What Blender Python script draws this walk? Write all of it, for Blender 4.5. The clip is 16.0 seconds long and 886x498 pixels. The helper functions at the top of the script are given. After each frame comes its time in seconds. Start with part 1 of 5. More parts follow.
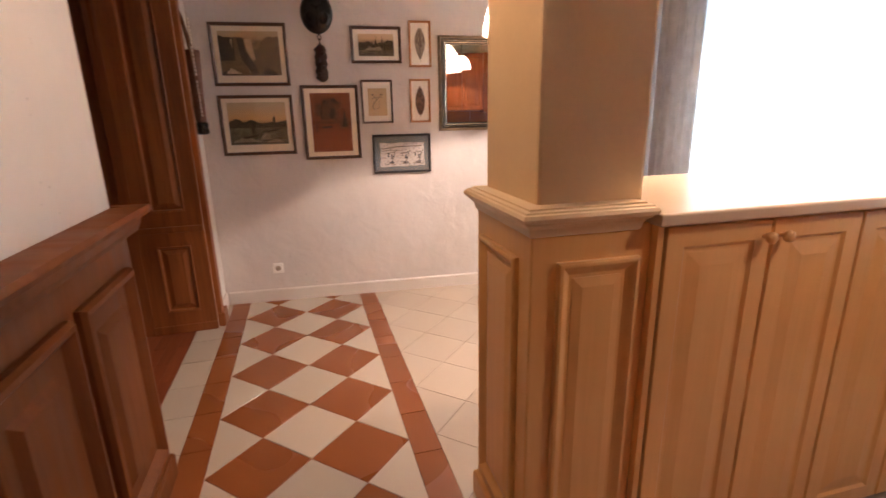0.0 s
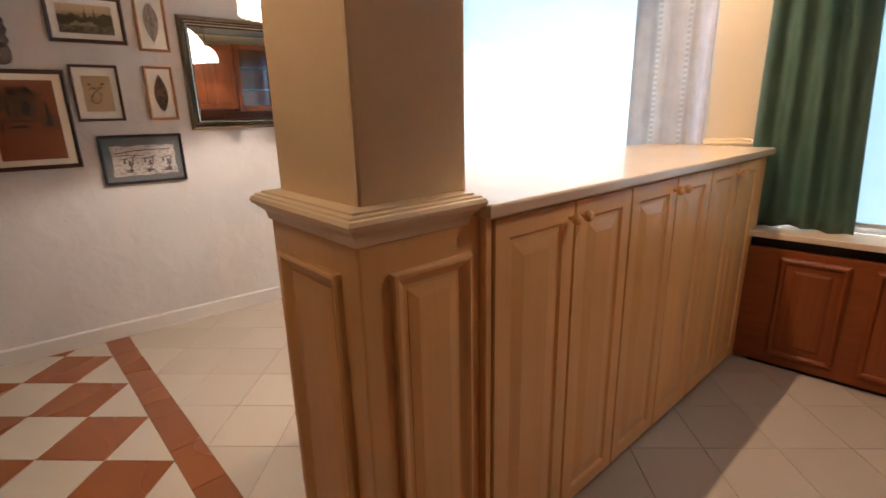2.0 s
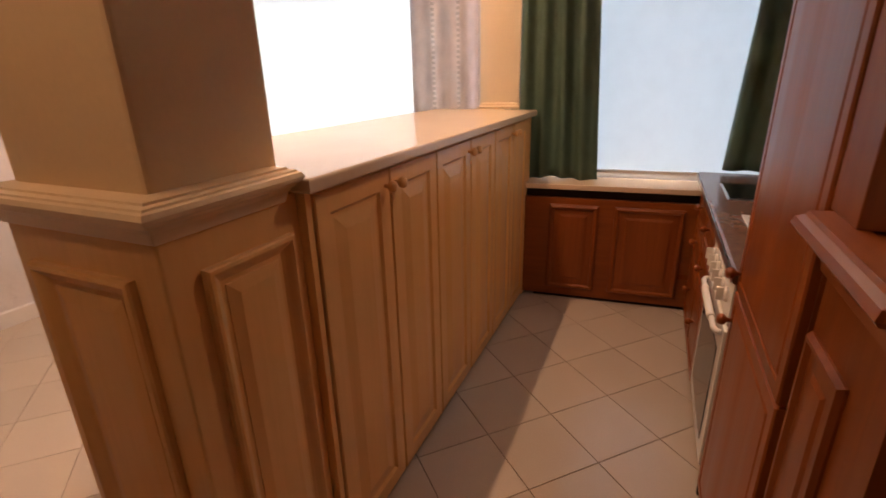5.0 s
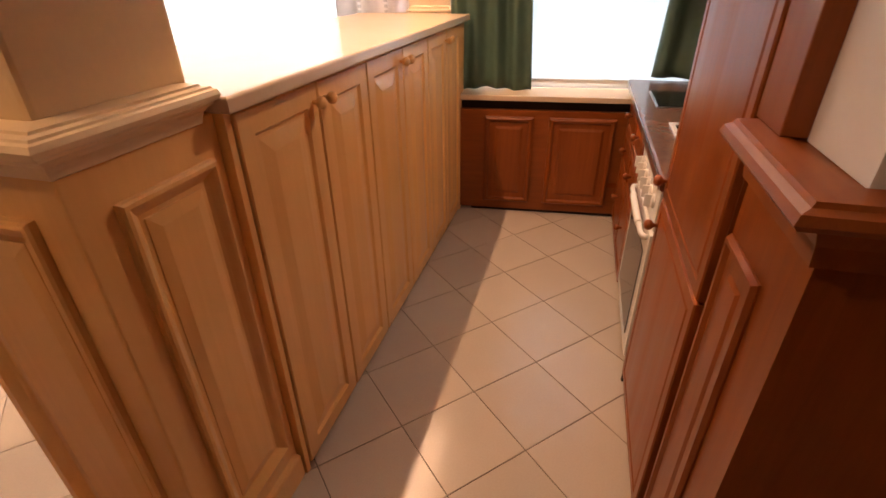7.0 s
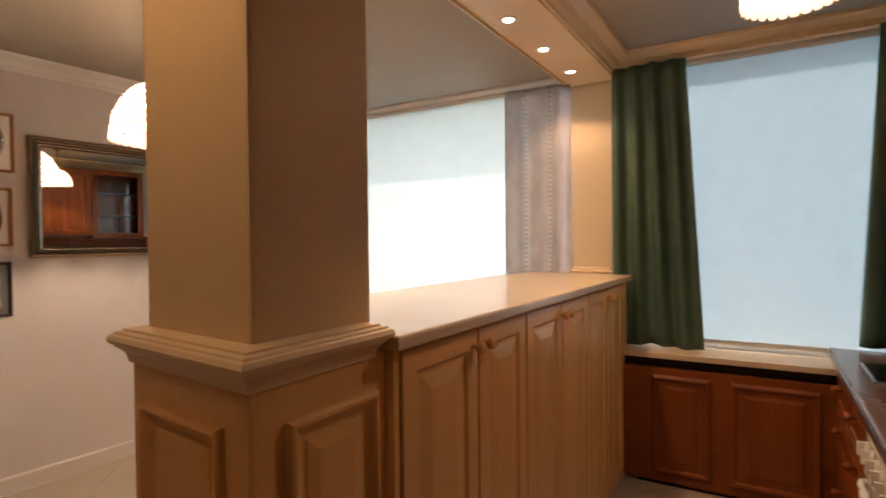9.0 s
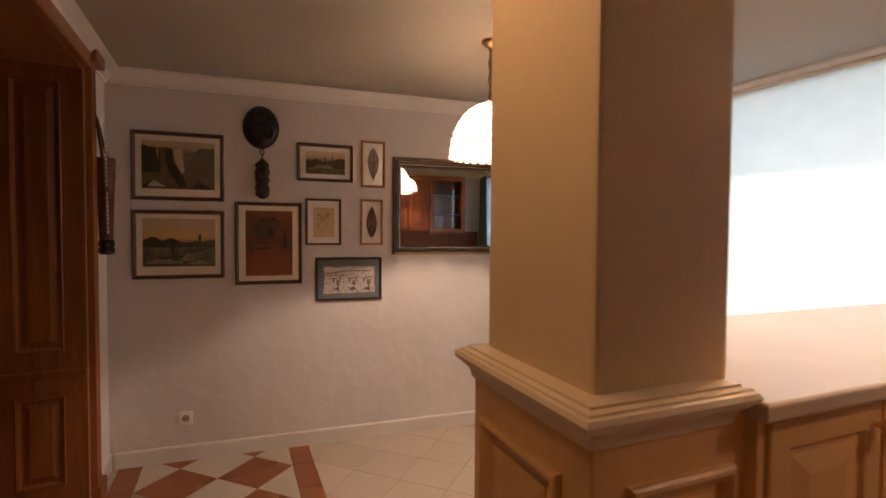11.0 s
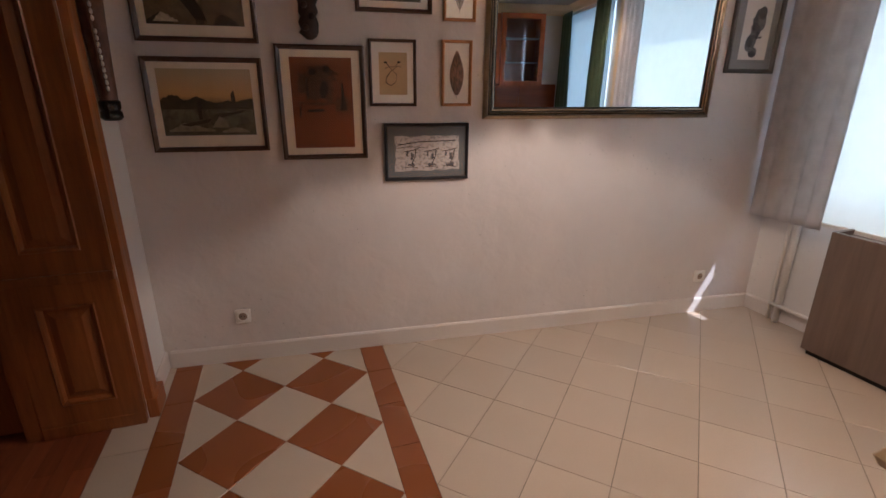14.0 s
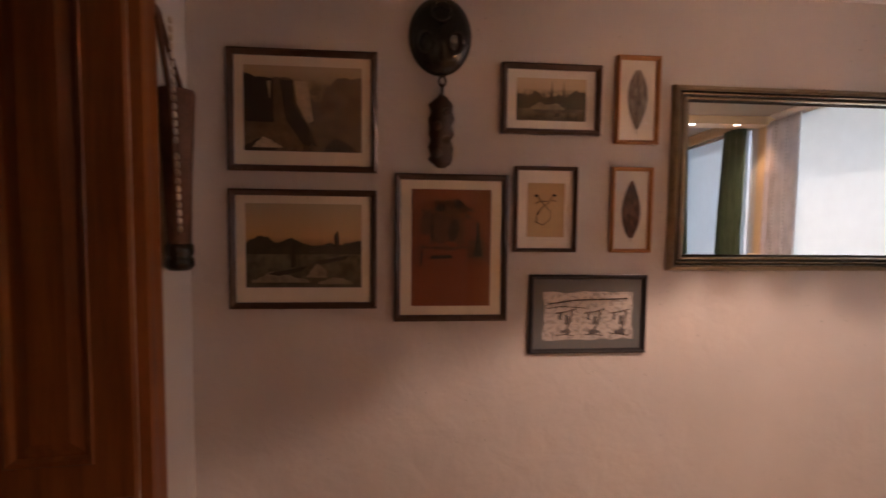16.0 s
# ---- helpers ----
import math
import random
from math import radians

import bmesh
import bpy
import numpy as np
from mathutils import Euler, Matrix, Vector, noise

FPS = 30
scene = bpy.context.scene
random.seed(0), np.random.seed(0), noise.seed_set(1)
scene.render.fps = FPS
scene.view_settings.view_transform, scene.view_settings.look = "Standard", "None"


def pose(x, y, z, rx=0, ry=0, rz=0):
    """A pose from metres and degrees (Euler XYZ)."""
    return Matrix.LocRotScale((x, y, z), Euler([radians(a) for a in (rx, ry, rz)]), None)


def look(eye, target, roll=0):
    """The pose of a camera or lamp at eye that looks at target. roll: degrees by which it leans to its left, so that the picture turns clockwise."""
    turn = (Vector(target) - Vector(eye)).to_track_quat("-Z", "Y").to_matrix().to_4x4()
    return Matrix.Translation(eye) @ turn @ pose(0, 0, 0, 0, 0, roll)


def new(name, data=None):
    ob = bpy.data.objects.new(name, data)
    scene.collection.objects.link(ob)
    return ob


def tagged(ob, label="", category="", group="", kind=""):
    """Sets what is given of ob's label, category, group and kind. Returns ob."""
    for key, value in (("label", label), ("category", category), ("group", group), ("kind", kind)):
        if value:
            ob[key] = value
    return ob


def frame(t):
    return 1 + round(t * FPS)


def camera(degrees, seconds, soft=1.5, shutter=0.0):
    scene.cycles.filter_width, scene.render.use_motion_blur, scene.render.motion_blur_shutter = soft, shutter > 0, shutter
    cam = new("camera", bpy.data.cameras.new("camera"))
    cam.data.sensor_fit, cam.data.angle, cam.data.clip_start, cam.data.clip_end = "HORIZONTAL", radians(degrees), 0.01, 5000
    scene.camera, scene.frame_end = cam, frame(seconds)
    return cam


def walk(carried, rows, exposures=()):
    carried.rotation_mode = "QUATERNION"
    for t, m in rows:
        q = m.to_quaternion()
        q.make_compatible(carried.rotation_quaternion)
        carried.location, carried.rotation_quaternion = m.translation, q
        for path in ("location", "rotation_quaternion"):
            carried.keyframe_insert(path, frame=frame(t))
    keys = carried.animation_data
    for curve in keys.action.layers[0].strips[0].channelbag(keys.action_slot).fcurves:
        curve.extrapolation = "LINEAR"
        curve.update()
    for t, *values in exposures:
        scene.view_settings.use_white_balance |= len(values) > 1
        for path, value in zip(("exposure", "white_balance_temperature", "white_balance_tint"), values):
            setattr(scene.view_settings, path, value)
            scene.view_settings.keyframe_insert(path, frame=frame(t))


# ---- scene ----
# Plan units: 1 unit = PLAN metres (a floor tile is 0.30 units = 33 cm).
PLAN = 1.1
cam = camera(85.0, 16.0, soft=1.5, shutter=0.3)
# t, eye x y z (metres), yaw, pitch, roll (degrees)
ROWS = [
    (0, 0.341, 0.042, 1.544, -10.97, -15.38, -1.17),
    (0.5, 0.418, 0.169, 1.552, -18.18, -15.43, -1.16),
    (1, 0.471, 0.234, 1.553, -24.88, -15.54, -1.20),
    (1.5, 0.427, 0.267, 1.535, -31.04, -15.51, -1.25),
    (2, 0.342, 0.330, 1.500, -38.00, -15.73, -1.31),
    (2.5, 0.314, 0.371, 1.469, -44.59, -16.68, -1.32),
    (3, 0.308, 0.390, 1.471, -51.56, -18.06, -1.46),
    (3.5, 0.307, 0.418, 1.480, -55.63, -18.84, -1.35),
    (4, 0.302, 0.410, 1.484, -53.25, -18.82, -1.15),
    (4.5, 0.320, 0.405, 1.488, -54.56, -18.96, -1.27),
    (5, 0.329, 0.422, 1.492, -62.94, -19.72, -1.30),
    (5.2, 0.338, 0.428, 1.490, -65.52, -20.75, -1.36),
    (6.2, 0.348, 0.430, 1.490, -74.50, -26.00, -1.20),
    (6.8, 0.348, 0.440, 1.492, -72.50, -29.50, -1.00),
    (7.3, 0.347, 0.441, 1.493, -67.76, -27.78, -0.89),
    (7.5, 0.347, 0.436, 1.494, -67.42, -23.29, -0.91),
    (8, 0.346, 0.432, 1.498, -66.43, -12.17, -0.80),
    (8.5, 0.339, 0.428, 1.493, -61.68, -3.80, -1.07),
    (9, 0.337, 0.421, 1.497, -52.52, -0.89, -0.61),
    (9.5, 0.355, 0.371, 1.511, -41.55, -0.94, -0.33),
    (10, 0.385, 0.313, 1.555, -30.45, -1.23, 0.02),
    (10.2, 0.385, 0.307, 1.574, -26.48, -1.31, 0.12),
    (11.2, 0.290, 0.640, 1.590, -18.00, -1.90, 0.40),
    (12.3, 0.189, 1.035, 1.611, -14.80, -2.23, 0.50),
    (12.5, 0.205, 1.143, 1.611, -13.85, -2.68, 0.60),
    (13, 0.260, 1.287, 1.595, -13.21, -6.88, 0.52),
    (13.5, 0.244, 1.338, 1.630, -13.75, -15.13, 0.73),
    (14, 0.252, 1.460, 1.614, -13.40, -18.82, 0.50),
    (14.5, 0.218, 1.659, 1.614, -12.70, -17.59, 0.29),
    (15, 0.225, 1.904, 1.603, -12.82, -11.66, 0.31),
    (15.5, 0.228, 2.175, 1.643, -11.83, -5.70, 0.45),
    (16, 0.044, 2.336, 1.626, -5.04, -3.58, 0.67),
]
# seconds, stops, kelvin, tint
EXPOSURES = [
    (0.0, 1.6, 5450, 20), (1.0, 1.26, 5150, 11), (2.0, 1.06, 5050, 8), (3.0, 0.88, 5500, 13),
    (4.0, 0.77, 5750, 19), (5.2, 0.65, 6350, 29), (7.3, 1.45, 6400, 25), (8.0, 1.2, 6300, 20),
    (8.5, 0.9, 6150, 16), (9.0, 0.45, 6200, 17), (10.0, 0.28, 6300, 24), (12.5, 1.0, 5300, 15),
    (13.0, 0.95, 5100, 12), (13.5, 0.65, 5100, 11), (14.0, 0.45, 5100, 16), (14.5, 0.46, 5300, 19),
    (15.0, 0.5, 5750, 25), (16.0, 0.3, 6300, 34),
]
walk(cam, [(t, pose(x, y, z, 90 + pitch, 0, yaw) @ pose(0, 0, 0, 0, 0, roll)) for t, x, y, z, yaw, pitch, roll in ROWS], EXPOSURES)

# ---- world and large lights ----
world = bpy.data.worlds.new("sky")
scene.world = world
world.use_nodes = True
wn = world.node_tree
sky = wn.nodes.new("ShaderNodeTexSky")
sky.sky_type, sky.sun_disc, sky.sun_elevation, sky.sun_rotation = "NISHITA", False, radians(49), radians(135)
wn.links.new(sky.outputs[0], wn.nodes["Background"].inputs[0])
wn.nodes["Background"].inputs[1].default_value = 0.10


def lamp(name, kind, m, watts, colour, size=0.1, size_y=None, spot=90, blend=0.5):
    data = bpy.data.lights.new(name, kind)
    data.energy, data.color = watts, colour
    if kind == "AREA":
        data.size = size
        if size_y:
            data.shape, data.size_y = "RECTANGLE", size_y
    else:
        data.shadow_soft_size = size
    if kind == "SPOT":
        data.spot_size, data.spot_blend = radians(spot), blend
    ob = new(name, data)
    ob.matrix_world = m
    return ob


def at(x, y, z=0.0, rz=0.0):
    """A pose from plan units."""
    return pose(PLAN * x, PLAN * y, PLAN * z, 0, 0, rz)


EAST = at(3.24, 1.99, 0, 8.8)      # window wall: local y runs north along it, local -x is the room
BAR = at(0.76, 1.10, 0, 3.3)       # counter: local x along the cabinets, local -y is the kitchen
WEST = at(-0.665, 3.60, 0, 5.3)    # doorway wall: local y runs north, local +x is the room
KIT = at(1.80, 0.195, 0, 183.5)    # kitchen units: fronts look along local -y, local +x runs west
STUB = at(1.03, 0.097, 0, 183.5)   # wainscoted wall end beside the tall unit
FLOOR = at(-0.062, 3.57, 0, 4.67)  # tile grid

DAY = (0.78, 0.92, 1.0)
WARM = (1.0, 0.73, 0.48)
HALOGEN = (1.0, 0.62, 0.32)


def outside(y0, y1, z0, z1, watts, name):
    m = EAST @ at(0.30, (y0 + y1) / 2, (z0 + z1) / 2) @ pose(0, 0, 0, 0, 90, 0)
    return lamp(name, "AREA", m, watts, DAY, PLAN * (z1 - z0), PLAN * (y1 - y0))


DINING_WIN = (-0.33, 1.54, 0.82, 2.37)
KITCHEN_WIN = (-2.25, -0.72, 0.75, 2.44)
outside(*DINING_WIN, 24, "dining_window_daylight")
outside(*KITCHEN_WIN, 8, "kitchen_window_daylight")
SUN = lamp("sun", "SUN", look((0, 0, 0), (-1, 1, -1.65)), 4.0, (1.0, 0.93, 0.82))
SUN.data.angle = radians(0.5)
# First two are unseen hall downlights, added to brighten column and wainscot.
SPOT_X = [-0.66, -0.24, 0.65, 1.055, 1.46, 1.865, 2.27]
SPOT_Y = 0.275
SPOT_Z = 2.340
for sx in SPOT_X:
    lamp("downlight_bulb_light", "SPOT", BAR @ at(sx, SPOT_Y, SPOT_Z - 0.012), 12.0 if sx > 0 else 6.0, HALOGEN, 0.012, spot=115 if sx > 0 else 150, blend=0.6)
DINING_LAMP = (1.285, 2.735, 1.835)
KITCHEN_LAMP = (2.05, 0.43, 2.06)
for n, (lx, ly, lz), w, up in (("dining_lamp_light", DINING_LAMP, 46, 0.12), ("kitchen_lamp_light", KITCHEN_LAMP, 11, 0.085)):
    lamp(n, "POINT", at(lx, ly, lz + up), w, WARM, 0.014)


# ---- materials ----
def nodes_of(name):
    m = bpy.data.materials.new(name)
    m.use_nodes = True
    return m, m.node_tree, m.node_tree.nodes["Principled BSDF"]


def ramp(nt, fac, stops):
    r = nt.nodes.new("ShaderNodeValToRGB")
    el = r.color_ramp.elements
    while len(el) < len(stops):
        el.new(0.5)
    for e, (p, c) in zip(el, stops):
        e.position, e.color = p, (*c, 1)
    nt.links.new(fac, r.inputs[0])
    return r.outputs[0]


def coords(nt, scale=(1, 1, 1), kind="Object", rot=(0, 0, 0)):
    tc, mp = nt.nodes.new("ShaderNodeTexCoord"), nt.nodes.new("ShaderNodeMapping")
    mp.inputs["Scale"].default_value = scale
    mp.inputs["Rotation"].default_value = rot
    nt.links.new(tc.outputs[kind], mp.inputs[0])
    return mp.outputs[0]


def noise_tex(nt, vec, scale, detail=4, rough=0.55, dist=0.0):
    n = nt.nodes.new("ShaderNodeTexNoise")
    n.inputs["Scale"].default_value, n.inputs["Detail"].default_value = scale, detail
    n.inputs["Roughness"].default_value, n.inputs["Distortion"].default_value = rough, dist
    nt.links.new(vec, n.inputs["Vector"])
    return n.outputs["Fac"]


def mixed(nt, fac, a, b, mode="MIX"):
    m = nt.nodes.new("ShaderNodeMix")
    m.data_type, m.blend_type = "RGBA", mode
    for sock, v in ((m.inputs[0], fac), (m.inputs[6], a), (m.inputs[7], b)):
        if isinstance(v, (int, float)):
            sock.default_value = v
        elif isinstance(v, tuple):
            sock.default_value = (*v, 1)
        else:
            nt.links.new(v, sock)
    return m.outputs[2]


def bumped(nt, bsdf, height, strength, distance=0.002):
    b = nt.nodes.new("ShaderNodeBump")
    b.inputs["Strength"].default_value, b.inputs["Distance"].default_value = strength, distance
    nt.links.new(height, b.inputs["Height"])
    nt.links.new(b.outputs[0], bsdf.inputs["Normal"])


def plain(name, colour, rough=0.5, metal=0.0, vary=0.12, scale=6.0, fine=80.0, bump=0.08, coat=0.0, emit=0.0):
    m, nt, b = nodes_of(name)
    v = coords(nt)
    big, small = noise_tex(nt, v, scale), noise_tex(nt, v, fine, 3)
    dark = tuple(c * (1 - vary) for c in colour)
    light = tuple(min(1, c * (1 + vary)) for c in colour)
    col = ramp(nt, big, [(0.3, dark), (0.7, light)])
    col = mixed(nt, 0.25, col, ramp(nt, small, [(0.35, dark), (0.65, light)]))
    nt.links.new(col, b.inputs["Base Color"])
    b.inputs["Roughness"].default_value, b.inputs["Metallic"].default_value = rough, metal
    b.inputs["Coat Weight"].default_value = coat
    if bump:
        bumped(nt, b, small, bump)
    if emit:
        b.inputs["Emission Color"].default_value = (*colour, 1)
        b.inputs["Emission Strength"].default_value = emit
    return m


def wood(name, dark, light, rough=0.35, along="Z", coat=0.3, per_object=0.25):
    m, nt, b = nodes_of(name)
    sc = {"Z": (1, 1, 0.07), "X": (0.07, 1, 1), "Y": (1, 0.07, 1)}[along]
    v = coords(nt, sc)
    grain = noise_tex(nt, v, 38, 6, 0.65, 0.6)
    broad = noise_tex(nt, coords(nt, sc), 5, 3, 0.5, 1.2)
    mid = tuple((a + c) / 2 for a, c in zip(dark, light))
    col = ramp(nt, grain, [(0.30, dark), (0.50, mid), (0.72, light)])
    col = mixed(nt, 0.45, col, ramp(nt, broad, [(0.35, dark), (0.65, light)]))
    info = nt.nodes.new("ShaderNodeObjectInfo")
    hue = nt.nodes.new("ShaderNodeHueSaturation")
    mr = nt.nodes.new("ShaderNodeMapRange")
    mr.inputs[3].default_value, mr.inputs[4].default_value = 1 - per_object / 2, 1 + per_object / 2
    nt.links.new(info.outputs["Random"], mr.inputs[0])
    nt.links.new(mr.outputs[0], hue.inputs["Value"])
    nt.links.new(col, hue.inputs["Color"])
    nt.links.new(hue.outputs[0], b.inputs["Base Color"])
    rr = ramp(nt, broad, [(0.3, (rough * 0.8,) * 3), (0.7, (min(1, rough * 1.3),) * 3)])
    nt.links.new(rr, b.inputs["Roughness"])
    b.inputs["Coat Weight"].default_value, b.inputs["Coat Roughness"].default_value = coat, 0.25
    bumped(nt, b, grain, 0.12, 0.001)
    return m


def tile_mat(name, colour, rough=0.22):
    """Glazed tile: even colour, each tile a shade of its own, faint speckle."""
    m, nt, b = nodes_of(name)
    v = nt.nodes.new("ShaderNodeNewGeometry").outputs["Position"]
    speck, sway = noise_tex(nt, v, 140, 2), noise_tex(nt, v, 1.3, 1)
    info = nt.nodes.new("ShaderNodeObjectInfo")
    hue = nt.nodes.new("ShaderNodeHueSaturation")
    hue.inputs["Color"].default_value = (*colour, 1)
    add = nt.nodes.new("ShaderNodeMath")
    add.operation = "MULTIPLY_ADD"
    add.inputs[1].default_value, add.inputs[2].default_value = 0.10, 0.90
    nt.links.new(info.outputs["Random"], add.inputs[0])
    add2 = nt.nodes.new("ShaderNodeMath")
    add2.operation = "MULTIPLY_ADD"
    add2.inputs[1].default_value = 0.12
    nt.links.new(speck, add2.inputs[0])
    nt.links.new(add.outputs[0], add2.inputs[2])
    nt.links.new(add2.outputs[0], hue.inputs["Value"])
    nt.links.new(hue.outputs[0], b.inputs["Base Color"])
    rr = nt.nodes.new("ShaderNodeMath")
    rr.operation = "MULTIPLY_ADD"
    rr.inputs[1].default_value, rr.inputs[2].default_value = rough * 0.5, rough * 0.75
    nt.links.new(sway, rr.inputs[0])
    nt.links.new(rr.outputs[0], b.inputs["Roughness"])
    bumped(nt, b, sway, 0.05, 0.004)
    return m


def plaster(name, colour, bump=0.5):
    """Painted wall with a fine trowel relief and a few pits, shade painted in."""
    m, nt, b = nodes_of(name)
    v = coords(nt)
    big, fine = noise_tex(nt, v, 1.7, 4), noise_tex(nt, v, 55, 5, 0.6)
    pits = nt.nodes.new("ShaderNodeTexVoronoi")
    pits.inputs["Scale"].default_value = 26
    nt.links.new(v, pits.inputs["Vector"])
    col = ramp(nt, big, [(0.3, tuple(c * 0.93 for c in colour)), (0.7, tuple(min(1, c * 1.04) for c in colour))])
    # Pits have no depth; their shade is dark dots in the colour.
    pit = ramp(nt, pits.outputs["Distance"], [(0.05, (0.5,) * 3), (0.11, (1.0,) * 3)])
    patch = ramp(nt, noise_tex(nt, v, 2.3, 3), [(0.52, (1.0,) * 3), (0.62, (0.0,) * 3)])
    pit = mixed(nt, patch, pit, (1.0, 1.0, 1.0))
    col = mixed(nt, 1.0, col, pit, "MULTIPLY")
    nt.links.new(col, b.inputs["Base Color"])
    b.inputs["Roughness"].default_value = 0.62
    sway = noise_tex(nt, v, 6.5, 3, 0.5, 0.4)
    tall_relief = nt.nodes.new("ShaderNodeMath")
    tall_relief.operation = "MULTIPLY_ADD"
    tall_relief.inputs[1].default_value = 9.0
    nt.links.new(sway, tall_relief.inputs[0])
    nt.links.new(fine, tall_relief.inputs[2])
    bumped(nt, b, tall_relief.outputs[0], bump, 0.0018)
    return m


def cloth(name, colour, through_part, rough=0.85, weave=420.0, clear=0.0, vary=0.1):
    m, nt, b = nodes_of(name)
    v = coords(nt)
    w = noise_tex(nt, coords(nt, (1, 1, 0.15)), weave, 2)
    n = noise_tex(nt, v, 9, 4)
    col = ramp(nt, n, [(0.3, tuple(c * (1 - vary) for c in colour)), (0.7, tuple(min(1, c * (1 + vary)) for c in colour))])
    nt.links.new(col, b.inputs["Base Color"])
    b.inputs["Roughness"].default_value = rough
    bumped(nt, b, w, 0.15, 0.001)
    out = nt.nodes["Material Output"]
    tr = nt.nodes.new("ShaderNodeBsdfTranslucent")
    nt.links.new(col, tr.inputs[0])
    ms = nt.nodes.new("ShaderNodeMixShader")
    ms.inputs[0].default_value = through_part
    nt.links.new(b.outputs[0], ms.inputs[1])
    nt.links.new(tr.outputs[0], ms.inputs[2])
    last = ms.outputs[0]
    if clear:
        tp = nt.nodes.new("ShaderNodeBsdfTransparent")
        m2 = nt.nodes.new("ShaderNodeMixShader")
        m2.inputs[0].default_value = clear
        nt.links.new(last, m2.inputs[1])
        nt.links.new(tp.outputs[0], m2.inputs[2])
        last = m2.outputs[0]
    nt.links.new(last, out.inputs[0])
    return m


def glass(name, rough=0.0, tint=(1, 1, 1)):
    m, nt, b = nodes_of(name)
    b.inputs["Base Color"].default_value = (*tint, 1)
    b.inputs["Roughness"].default_value = rough
    b.inputs["Transmission Weight"].default_value = 1.0
    b.inputs["IOR"].default_value = 1.45
    return m


WALL = plaster("wall_paint_lilac_white", (0.65, 0.60, 0.575))
WALL_SMOOTH = plaster("white_wall_paint", (0.74, 0.71, 0.68), 0.2)
CREAM = plain("cream_column_paint", (0.80, 0.58, 0.31), 0.42, vary=0.05, scale=2.0, bump=0.05)
PIER_CREAM = plain("pale_cream_wall_paint", (0.80, 0.67, 0.47), 0.5, vary=0.05, scale=2.0, bump=0.05)
CREAM_TRIM = plain("cream_moulding_paint", (0.82, 0.63, 0.38), 0.34, vary=0.05, scale=3.0, bump=0.04)
TRIM = plain("white_trim_paint", (0.78, 0.75, 0.70), 0.4, vary=0.04, scale=3.0, bump=0.04)
BASE = plain("off_white_baseboard_paint", (0.66, 0.61, 0.57), 0.45, vary=0.05, scale=3.0, bump=0.04)
# One even taupe, darker than walls and trim.
CEILING = plain("taupe_ceiling", (0.41, 0.37, 0.305), 0.7, vary=0.05, scale=1.5, bump=0.05)
BLONDE = wood("pale_washed_oak", (0.76, 0.425, 0.135), (0.86, 0.505, 0.178), 0.36, coat=0.25, per_object=0.06)
CHERRY = wood("cherry_cabinet_wood", (0.18, 0.040, 0.005), (0.29, 0.076, 0.011), 0.34, coat=0.05, per_object=0.10)
CHERRY_X = wood("cherry_cabinet_wood_across", (0.18, 0.040, 0.005), (0.29, 0.076, 0.011), 0.34, "X", 0.05, 0.06)
OAK = wood("stained_wainscot_wood", (0.115, 0.033, 0.007), (0.20, 0.066, 0.015), 0.52, coat=0.0, per_object=0.08)
OAK_Y = wood("stained_wainscot_wood_long", (0.115, 0.033, 0.007), (0.20, 0.066, 0.015), 0.50, "Y", 0.0, 0.06)
for m, level in ((OAK, 0.2), (OAK_Y, 0.25), (CHERRY, 0.35), (CHERRY_X, 0.35)):
    m.node_tree.nodes["Principled BSDF"].inputs["Specular IOR Level"].default_value = level
DARKWOOD = wood("dark_door_wood", (0.155, 0.046, 0.011), (0.37, 0.125, 0.030), 0.34, coat=0.3, per_object=0.1)
# Dark grey-brown holds the backlit shade of the cover below the window.
BACKLIT_WOOD = wood("backlit_grey_brown_wood", (0.10, 0.07, 0.055), (0.17, 0.12, 0.095), 0.4, coat=0.1, per_object=0.06)
PARQUET = wood("parquet_wood", (0.16, 0.04, 0.012), (0.30, 0.085, 0.03), 0.3, "Y", 0.3, 0.3)
TILE_WHITE = tile_mat("cream_floor_tile", (0.475, 0.395, 0.315))
TILE_RED = tile_mat("terracotta_floor_tile", (0.230, 0.073, 0.019), 0.28)
GROUT = plain("grey_grout", (0.11, 0.095, 0.08), 0.85, vary=0.2, scale=12)
COUNTER_TOP = plain("cream_laminate_top", (0.70, 0.55, 0.38), 0.22, vary=0.04, scale=3, bump=0.02)
WORKTOP = plain("brown_laminate_worktop", (0.16, 0.085, 0.055), 0.25, vary=0.2, scale=30, bump=0.02)
WHITE_PLASTIC = plain("white_plastic", (0.80, 0.77, 0.72), 0.35, vary=0.03, bump=0.0)
WHITE_ENAMEL = plain("white_enamel", (0.78, 0.76, 0.72), 0.2, vary=0.03, bump=0.0, coat=0.3)
BLACK_GLASS = plain("black_glass", (0.012, 0.012, 0.014), 0.06, vary=0.05, bump=0.0)
# Near-black that paints shade into gaps, recesses, pin holes and the dark room.
DARK = plain("near_black_shade", (0.012, 0.010, 0.009), 0.8, vary=0.2, bump=0.0)
STEEL = plain("brushed_steel", (0.55, 0.54, 0.52), 0.28, 1.0, vary=0.08, bump=0.03)
MIRROR = plain("mirror_silver", (0.86, 0.88, 0.88), 0.005, 1.0, vary=0.0, bump=0.0)
GREEN_CLOTH = cloth("green_curtain_satin", (0.092, 0.158, 0.112), 0.18, 0.34)
SHEER = cloth("grey_sheer_curtain", (0.74, 0.70, 0.70), 0.50, 0.9, clear=0.06)


